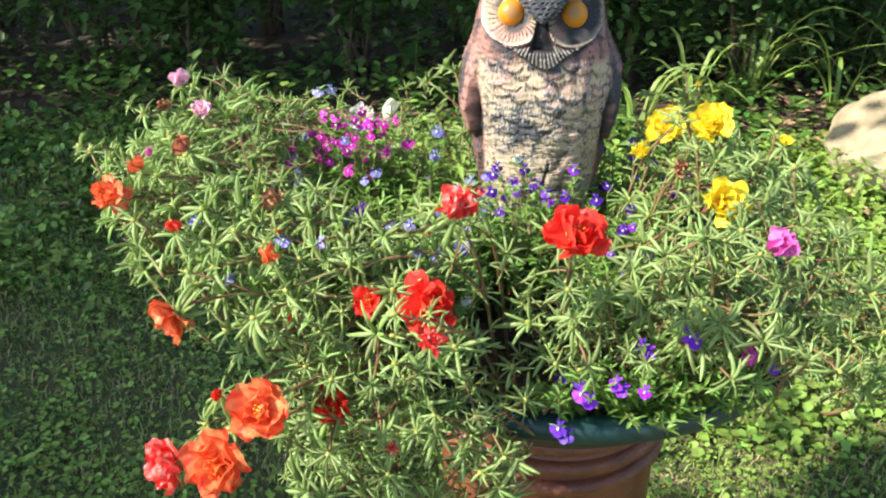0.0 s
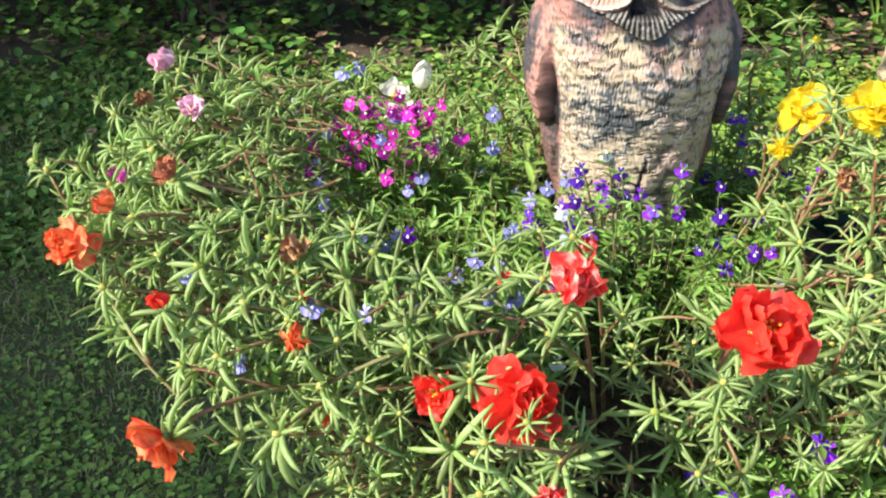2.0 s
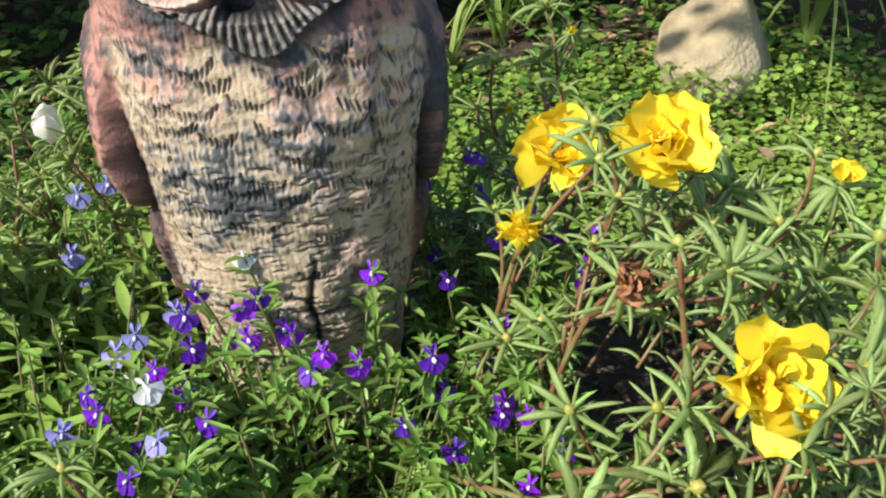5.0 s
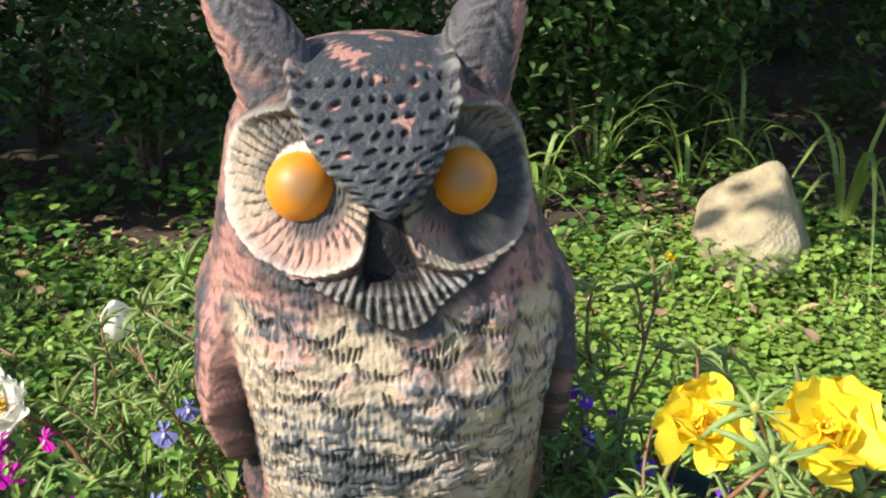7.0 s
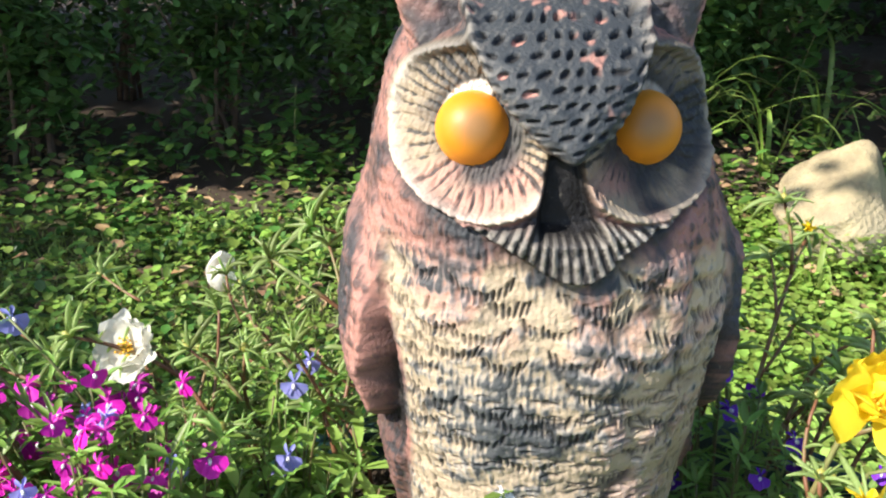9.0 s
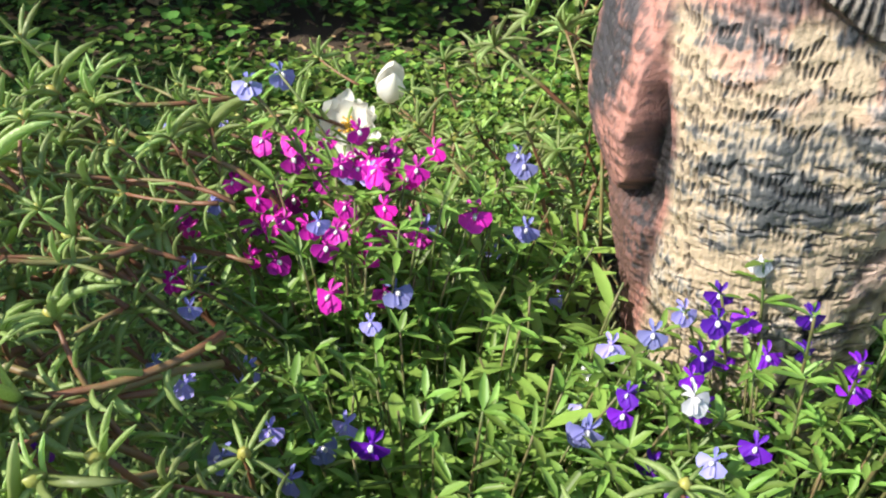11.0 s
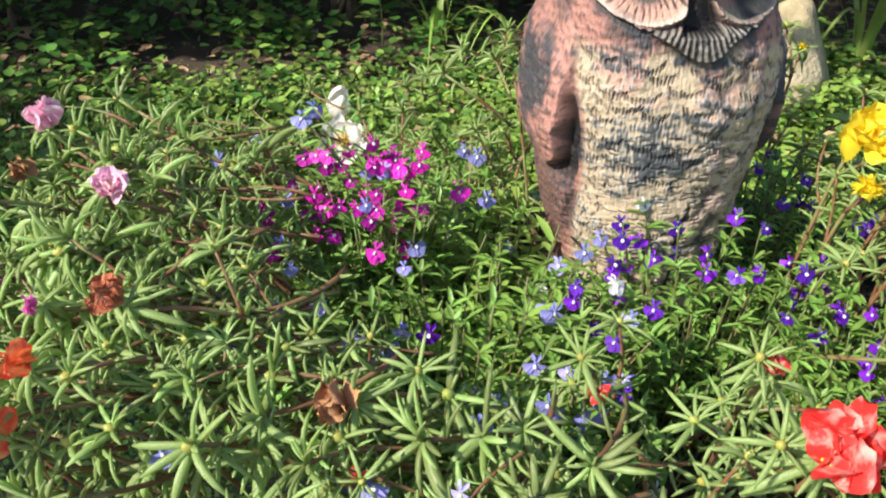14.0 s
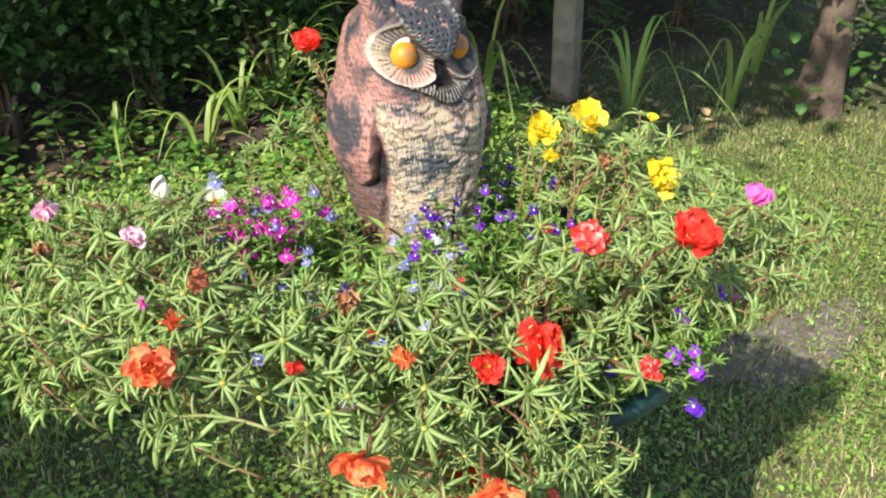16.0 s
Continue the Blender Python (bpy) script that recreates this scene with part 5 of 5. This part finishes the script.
moss_rose("moss rose with orange flowers and small red buds", ORANGE, [
    (-0.272, 0.678, 0.886, 0.0132, "flop", ORANGE, (-0.35, -0.7, 0.5)), (-0.248, 0.690, 0.905, 0.011, "bud", ORANGE), (-0.199, 0.615, 0.886, 0.0088, "bud", RED, (0, -0.2, 1)),
    (-0.122, 0.605, 0.870, 0.0105, "cup", ORANGE, (-0.2, -0.6, 0.7)), (-0.126, 0.639, 0.872, 0.0058, "bud", RED), (-0.214, 0.715, 0.913, 0.0125, "dry", DRYRED, (-0.6, -0.2, 0.6)),
    (-0.127, 0.662, 0.890, 0.0130, "dry", DRY, (-0.7, -0.3, 0.3))])
moss_rose("moss rose with soft pink flowers", PINK, [
    (-0.233, 0.819, 0.910, 0.0105, "full", PINK, (0.1, -0.5, 0.8)), (-0.275, 0.902, 0.910, 0.0130, "cup", PINK, (-0.1, -0.3, 0.9)),
    (-0.292, 0.800, 0.868, 0.0062, "bud", HOTPINK), (-0.255, 0.735, 0.900, 0.0065, "bud", HOTPINK), (-0.29, 0.88, 0.892, 0.010, "dry", DRY)])
moss_rose("moss rose with bright yellow double flowers", YELLOW, [
    (0.222, 0.847, 0.890, 0.0205, "full", YELLOW, (-0.2, -0.7, 0.6)), (0.255, 0.813, 0.905, 0.0205, "full", YELLOW, (0.0, -0.6, 0.75)), (0.192, 0.796, 0.885, 0.0115, "cup", YELLOW, (-0.5, -0.6, 0.5)),
    (0.240, 0.695, 0.880, 0.0200, "full", YELLOW, (-0.1, -0.75, 0.6)), (0.312, 0.769, 0.905, 0.0090, "bud", YELLOW, (0, -0.1, 1)), (0.215, 0.746, 0.889, 0.0105, "dry", DRY)])
moss_rose("moss rose with bright pink flower at the rim", HOTPINK, [
    (0.251, 0.593, 0.889, 0.0150, "cup", HOTPINK, (0.3, -0.3, 0.8)), (0.248, 0.605, 0.792, 0.0120, "cup", HOTPINK, (0.6, -0.6, 0.1)), (0.20, 0.60, 0.80, 0.006, "bud", DRY)])
moss_rose("moss rose with single white flowers and orange centres", WHITE, [
    (-0.097, 0.998, 0.840, 0.0185, "saucer", WHITE, (-0.40, -0.75, 0.5)), (-0.088, 1.231, 0.757, 0.0275, "closed", WHITE, (0.20, -0.45, 0.80))])
moss_rose("tall moss rose with one red flower behind the statue", CORAL, [
    (0.081, 1.103, 0.957, 0.0165, "full", RED, (-0.2, -0.4, 0.9)), (0.060, 1.060, 0.880, 0.0060, "bud", ORANGE)])
moss_rose("dark stemmed moss rose in the statue's shade", LEAF, [(0.307, 1.060, 0.868, 0.006, "bud", YELLOW), (0.30, 1.01, 0.80, 0.006, "bud", YELLOW), (0.26, 1.05, 0.82, 0.006, "bud", YELLOW)])


def crown_height(x, y):
    """Top of the leafy mass over the bowl."""
    mound = 0.900 - 0.5 * max(0, -0.24 - x) - 0.9 * max(0, 0.62 - y) - 0.75 * max(0, x - 0.27) - 0.5 * max(0, y - 0.90)
    dip = 0.095 * math.exp(-((x - 0.06) / 0.13) ** 2 - ((y - 0.78) / 0.10) ** 2) + 0.07 * math.exp(-((x - 0.08) / 0.08) ** 2 - ((y - 0.62) / 0.1) ** 2)
    lift = 0.015 * math.exp(-((x + 0.27) / 0.10) ** 2 - ((y - 0.88) / 0.10) ** 2) + 0.03 * math.exp(-((x - 0.34) / 0.09) ** 2 - ((y - 0.75) / 0.12) ** 2)
    return mound + lift - dip


SPREAD = [(-0.37, 0.88), (-0.31, 0.75), (-0.25, 0.655), (-0.20, 0.60), (-0.14, 0.57), (-0.06, 0.545), (0.02, 0.545), (0.07, 0.575), (0.20, 0.575), (0.27, 0.545), (0.39, 0.57), (0.46, 0.69), (0.41, 0.86), (0.30, 1.04), (0.1, 1.13), (-0.12, 1.12), (-0.28, 1.0)]


def inside(x, y, outline):
    hit = False
    for (ax, ay), (bx, by) in zip(outline, outline[1:] + outline[:1]):
        if (ay > y) != (by > y) and x < (bx - ax) * (y - ay) / (by - ay) + ax:
            hit = not hit
    return hit


def clear(x, y):
    """Places left open for the statue, the lobelias and bare soil."""
    return (math.hypot((x - 0.0965) / 0.095, (y - 0.92) / 0.10) < 1 or math.hypot((x + 0.085) / 0.075, (y - 0.885) / 0.075) < 1 or math.hypot((x + 0.092) / 0.035, (y - 0.985) / 0.05) < 1 or (-0.05 < x < 0.19 and 0.715 < y < 0.9)
            or math.hypot((x + 0.055) / 0.115, (y - 0.785) / 0.075) < 1 or math.hypot((x - 0.015) / 0.05, (y - 0.668) / 0.04) < 1 or math.hypot((x - 0.185) / 0.04, (y - 0.74) / 0.05) < 1 or math.hypot((x + 0.03) / 0.075, (y - 0.702) / 0.042) < 1 or math.hypot((x - 0.215) / 0.065, (y - 0.905) / 0.12) < 1)


REACHING = [(-0.343, 0.80, 0.885), (-0.325, 0.77, 0.882), (-0.314, 0.86, 0.902), (-0.266, 0.92, 0.918), (-0.280, 0.90, 0.910), (-0.242, 0.95, 0.902), (-0.220, 0.98, 0.876), (-0.300, 0.75, 0.878), (-0.290, 0.83, 0.905)]

BEHIND = [(0.011, 0.979, 0.905), (-0.020, 1.000, 0.888), (-0.050, 1.020, 0.870), (0.000, 1.030, 0.895), (-0.060, 0.970, 0.855), (-0.120, 1.040, 0.862), (-0.165, 1.000, 0.868), (0.025, 1.010, 0.915), (-0.030, 1.060, 0.865), (-0.200, 1.020, 0.855)]


def leafy_filler():
    """Flowerless moss rose stems that fill the bowl and spill over its rim."""
    zones = (("left", -0.37, -0.02, 0.54, 0.98, 185), ("upper", -0.37, -0.14, 0.68, 0.97, 75), ("front", -0.14, 0.28, 0.54, 0.72, 120), ("side", 0.17, 0.42, 0.54, 0.95, 150), ("back", -0.16, 0.30, 0.95, 1.13, 80), ("spill", -0.21, 0.42, 0.525, 0.72, 290))
    labels = {"upper": "upright pale green moss rose shoots with rosettes of leaves", "left": "spreading mass of green moss rose shoots", "front": "moss rose shoots that spill over the front rim", "side": "bushy green moss rose shoots", "back": "low moss rose shoots behind the statue", "spill": "moss rose shoots that trail down over the bowl"}
    for name, x0, x1, y0, y1, count in zones:
        plant = tagged(new("moss_rose"), labels[name], "flower plant", group="moss roses")
        mass = Geo()
        made = 0
        far = list({"left": REACHING, "back": BEHIND}.get(name, ()))
        while made < count:
            x, y = rnd.uniform(x0, x1), rnd.uniform(y0, y1)
            if far:
                x, y = far[-1][0], far[-1][1]
            elif name == "spill":
                if not (-0.13 < x < 0.105 and 0.535 + 0.5 * max(0, -0.08 - x) < y < 0.61 + 0.75 * max(0, 0.02 - x) and math.hypot(x - PLANTER.x, y - PLANTER.y) > 0.25 or x > 0.26 and inside(x, y, SPREAD)):
                    continue
            elif clear(x, y) or not inside(x, y, SPREAD):
                continue
            d = math.hypot(x - PLANTER.x, y - PLANTER.y)
            top = crown_height(x, y)
            z = top - abs(rnd.gauss(0, 0.012 if name == "upper" else 0.05)) - 0.005
            if d > 0.29:
                z = min(z, top - 0.015)
            z = max(z, SOIL_Z + 0.035 if d < 0.27 else 0.73 if x > -0.18 else 0.81)
            if name == "spill":
                z = rnd.uniform(0.61, 0.78) if x < 0.12 else rnd.uniform(0.70, 0.82)
            tip = Vector(far.pop()) if far else Vector((x, y, z))
            out = Vector((x - PLANTER.x, y - PLANTER.y, 0))
            out = out.normalized() if out.length > 1e-3 else out
            aim = out * rnd.uniform(0.1, 0.8) + Vector((rnd.uniform(-0.6, 0.6), rnd.uniform(-0.6, 0.4), rnd.uniform(0.35, 1.1)))
            if d > 0.27:
                aim = out + Vector((rnd.uniform(-0.8, 0.8), rnd.uniform(-0.8, 0.8), rnd.uniform(-0.1, 1.3)))
            aim.normalize()
            k = rnd.randrange(18)
            fine = rnd.uniform(0.55, 0.78) if rnd.random() < (0.6 if x < -0.08 and y > 0.8 else 0.3) else rnd.uniform(0.88, 1.15)
            start = tip - aim * (0.045 + 0.006 * (k % 5)) * fine
            at = Matrix.Translation(start) @ toward(aim, rnd.uniform(0, 6)) @ Matrix.Scale(fine, 4)
            # the bowl's rim stays bare on the sunny side
            if x > 0.07 and 1.25 * tip.z + tip.y < 1.55:
                made += 1
                continue
            if made % 6 == 0 and d < 0.25:
                root = stem_root(x, y)
                path = bezier(root, root.lerp(start, 0.5) + Vector((0, 0, 0.05)), start, 8)
                v, f = tube(path, [0.0013 - 0.0004 * k2 / 7 for k2 in range(8)], 6)
                part("stem", Geo().add(v, f).mesh("stem", [STEM]), plant)
            if (z > top - 0.035 and made % 4 == 0) if name != "spill" else made % 6 == 0:
                shoot(plant, at, False, k)
            else:
                v, f, mi = LUMPS[k]
                a = np.array(at)
                mass.v.append(v @ a[:3, :3].T + a[:3, 3])
                mass.f += [tuple(q + mass.n for q in face) for face in f]
                mass.m += mi
                mass.n += len(v)
            made += 1
        tagged(part("foliage", mass.mesh("foliage", [LEAF, STEM, BUDS]), plant), kind="stuff")


leafy_filler()


# ---- lobelias ----
def lobelia_flower_mesh(mat):
    """Three broad lower lobes and two narrow upper ones, with a pale eye."""
    g = Geo()
    for a, l, w, mi in ((-0.85, 0.0066, 0.0033, 0), (0.0, 0.0074, 0.0034, 0), (0.85, 0.0066, 0.0033, 0), (2.7, 0.0050, 0.0010, 0), (-2.7, 0.0050, 0.0010, 0)):
        m = Matrix.Rotation(a, 4, "Z")
        v = [(0, 0, 0), (-w * 0.6, -l * 0.35, 0.0006), (w * 0.6, -l * 0.35, 0.0006), (-w, -l * 0.72, 0.0002), (w, -l * 0.72, 0.0002), (-w * 0.45, -l, -0.0010), (w * 0.45, -l, -0.0010), (0, -l * 0.6, -0.0004)]
        f = [(0, 1, 7), (0, 7, 2), (1, 3, 7), (2, 7, 4), (3, 5, 7), (7, 5, 6), (7, 6, 4)]
        g.add(v, f, mi, m)
    v, f = tube([(0, -0.0006, 0.0003), (0, -0.0020, 0.0009), (0, -0.0030, 0.0007)], [0.0007, 0.0013, 0.0004], 6, 0.5)
    g.add(v, f, 1)
    v, f = tube([(0, 0, 0.0002), (0, 0.0010, -0.003), (0, 0.0008, -0.006)], [0.0009, 0.0008, 0.0005], 6)
    g.add(v, f, 0)
    return g.mesh("flower", [mat, SNOW])


LOBELIA = {m.name: lobelia_flower_mesh(m) for m in (VIOLET, MAGENTA, PALEBLUE, SNOW)}


def lobelia(label, mat, centre, spread, blooms, sprigs, scale=1.0, extra=(), green=LOBLEAF, trailing=()):
    """A fine-leaved mound of thin stems with many small flowers."""
    plant = tagged(new("lobelia"), label, "flower plant", group="lobelias")
    c, s = Vector(centre), Vector(spread)
    g = Geo()
    tips = []
    for i in range(sprigs):
        while True:
            u = Vector((rnd.uniform(-1, 1), rnd.uniform(-1, 1), 0))
            if u.length < 1:
                break
        top = Vector((c.x + u.x * s.x, c.y + u.y * s.y, c.z + s.z * rnd.uniform(-1.0, 0.9) * (1 - 0.4 * u.length)))
        if math.hypot((top.x - 0.098) / 0.066, (top.y - 0.92) / 0.082) < 1:
            continue
        root = Vector((c.x + u.x * s.x * 0.5, c.y + u.y * s.y * 0.5, SOIL_Z))
        off = Vector((root.x - PLANTER.x, root.y - PLANTER.y, 0))
        if off.length > 0.22:
            root -= off * (1 - 0.22 / off.length)
        path = bezier(root, root.lerp(top, 0.5) + Vector((0, 0, 0.02)), top, 9)
        v, f = tube(path, [0.0009 - 0.0004 * k / 8 for k in range(9)], 5)
        g.add(v, f, 1)
        tips.append(top)
        n = 20
        base = np.array([tuple(path[3 + rnd.randrange(6)].lerp(path[2 + rnd.randrange(6)], rnd.random())) for _ in range(n - 5)] + [tuple(top)] * 5)
        v, q = leaf_points(base, rng.uniform(0.007, 0.016, n), rng.uniform(0.0011, 0.0024, n), rng.uniform(0, 6.3, n), rng.uniform(-0.3, 0.9, n), 0.3)
        g.add(v, q.tolist(), 0)
    for spot in trailing:
        top, hue = Vector(spot[:3]), spot[3] if len(spot) > 3 else mat
        root = stem_root(top.x, top.y)
        path = bezier(root, root.lerp(top, 0.5) + Vector((0, 0, 0.05)), top, 10)
        v, f = tube(path, [0.0010 - 0.0004 * k / 9 for k in range(10)], 5)
        g.add(v, f, 1)
        base = np.array([tuple(path[3 + k // 3]) for k in range(20)])
        v, q = leaf_points(base, rng.uniform(0.007, 0.015, 20), rng.uniform(0.0011, 0.0024, 20), rng.uniform(0, 6.3, 20), rng.uniform(-0.3, 0.9, 20), 0.3)
        g.add(v, q.tolist(), 0)
        for k in range(2 if hue == VIOLET and top.y < 0.7 else 1):
            way = Vector((rnd.uniform(-0.6, 0.3), rnd.uniform(-1.0, -0.2), rnd.uniform(0.1, 0.8)))
            part("flower", LOBELIA[hue.name], plant, "", Matrix.Translation(top + Vector((0.006 * k, 0.002, -0.006 * k))) @ toward(way) @ Matrix.Scale(scale, 4))
    tagged(part("foliage", g.mesh("foliage", [green, LOBSTEM]), plant), kind="stuff")
    tips.sort(key=lambda p: -p.z)
    tips = tips[:max(6, int(len(tips) * 0.7))]
    rnd.shuffle(tips)
    for i in range(blooms):
        m = mat if not extra or rnd.random() > 0.15 else extra[rnd.randrange(len(extra))]
        p = tips[i % len(tips)] + Vector((rnd.gauss(0, 0.008), rnd.gauss(0, 0.008), rnd.uniform(0.005, 0.018)))
        aim = Vector((rnd.uniform(-0.6, 0.3), rnd.uniform(-1.0, -0.2), rnd.uniform(0.1, 0.8)))
        turn = toward(aim)
        part("flower", LOBELIA[m.name], plant, "", Matrix.Translation(p) @ turn @ Matrix.Rotation(rnd.uniform(-0.4, 0.4), 4, "Z") @ Matrix.Scale(scale * rnd.uniform(0.8, 1.25), 4))
    return plant


lobelia("lobelia with many magenta flowers beside the statue", MAGENTA, (-0.092, 0.885, 0.846), (0.060, 0.045, 0.042), 58, 120, 0.98, (MAGENTA, PALEBLUE))
lobelia("lobelia with violet flowers at the statue's feet", VIOLET, (0.095, 0.790, 0.805), (0.10, 0.060, 0.050), 18, 90, 0.96, (PALEBLUE,), trailing=((0.082, 0.807, 0.861), (0.094, 0.789, 0.854), (0.100, 0.763, 0.856), (0.056, 0.829, 0.854), (0.132, 0.827, 0.853), (0.045, 0.832, 0.843, PALEBLUE), (0.077, 0.846, 0.858, SNOW), (0.118, 0.770, 0.850)))
lobelia("lobelia with pale blue flowers among leaves", PALEBLUE, (-0.050, 0.795, 0.805), (0.12, 0.09, 0.05), 26, 270, 0.92, (SNOW, VIOLET, MAGENTA))
lobelia("low lobelia leaves beside the statue", PALEBLUE, (-0.02, 0.945, 0.790), (0.045, 0.09, 0.06), 6, 80, 0.95, (VIOLET,))
lobelia("lobelia with violet flowers in the statue's shadow", VIOLET, (0.205, 0.90, 0.795), (0.06, 0.10, 0.045), 20, 90, 0.95)
lobelia("leafy lobelia with violet flowers between the moss roses", VIOLET, (0.185, 0.735, 0.795), (0.05, 0.055, 0.045), 10, 75, 0.92)
lobelia("lobelia with violet flowers trailing at the rim", VIOLET, (0.175, 0.605, 0.752), (0.115, 0.035, 0.035), 4, 70, 1.12, trailing=((0.110, 0.526, 0.807), (0.094, 0.513, 0.786), (0.193, 0.570, 0.830), (0.165, 0.590, 0.806), (0.145, 0.575, 0.780)))
lobelia("straggling lobelia with pale blue flowers", PALEBLUE, (-0.165, 0.935, 0.845), (0.05, 0.04, 0.05), 2, 30, 1.1, trailing=((-0.131, 0.895, 0.908), (-0.122, 0.921, 0.902), (-0.150, 0.845, 0.850), (-0.149, 0.847, 0.843, MAGENTA), (-0.155, 0.840, 0.850, MAGENTA)))
lobelia("dark leafy lobelia with scattered blue and white flowers", PALEBLUE, (-0.03, 0.705, 0.790), (0.085, 0.05, 0.045), 9, 150, 0.95, (SNOW, VIOLET))
lobelia("lobelia with few blue flowers under the moss roses", PALEBLUE, (-0.14, 0.70, 0.84), (0.10, 0.10, 0.04), 12, 40, 0.95, (VIOLET,))

for k in range(44):
    leafy_stem("lobelia_sprig", "fresh light green leafy sprig without flowers", "plant", "leafy sprigs", (rnd.uniform(-0.09, 0.03), rnd.uniform(0.78, 0.95), SOIL_Z), rnd.uniform(0.10, 0.155), 9, SPRIG, (rnd.uniform(-0.02, 0.02), rnd.uniform(-0.03, 0.01)), 1.0, 0.0012)
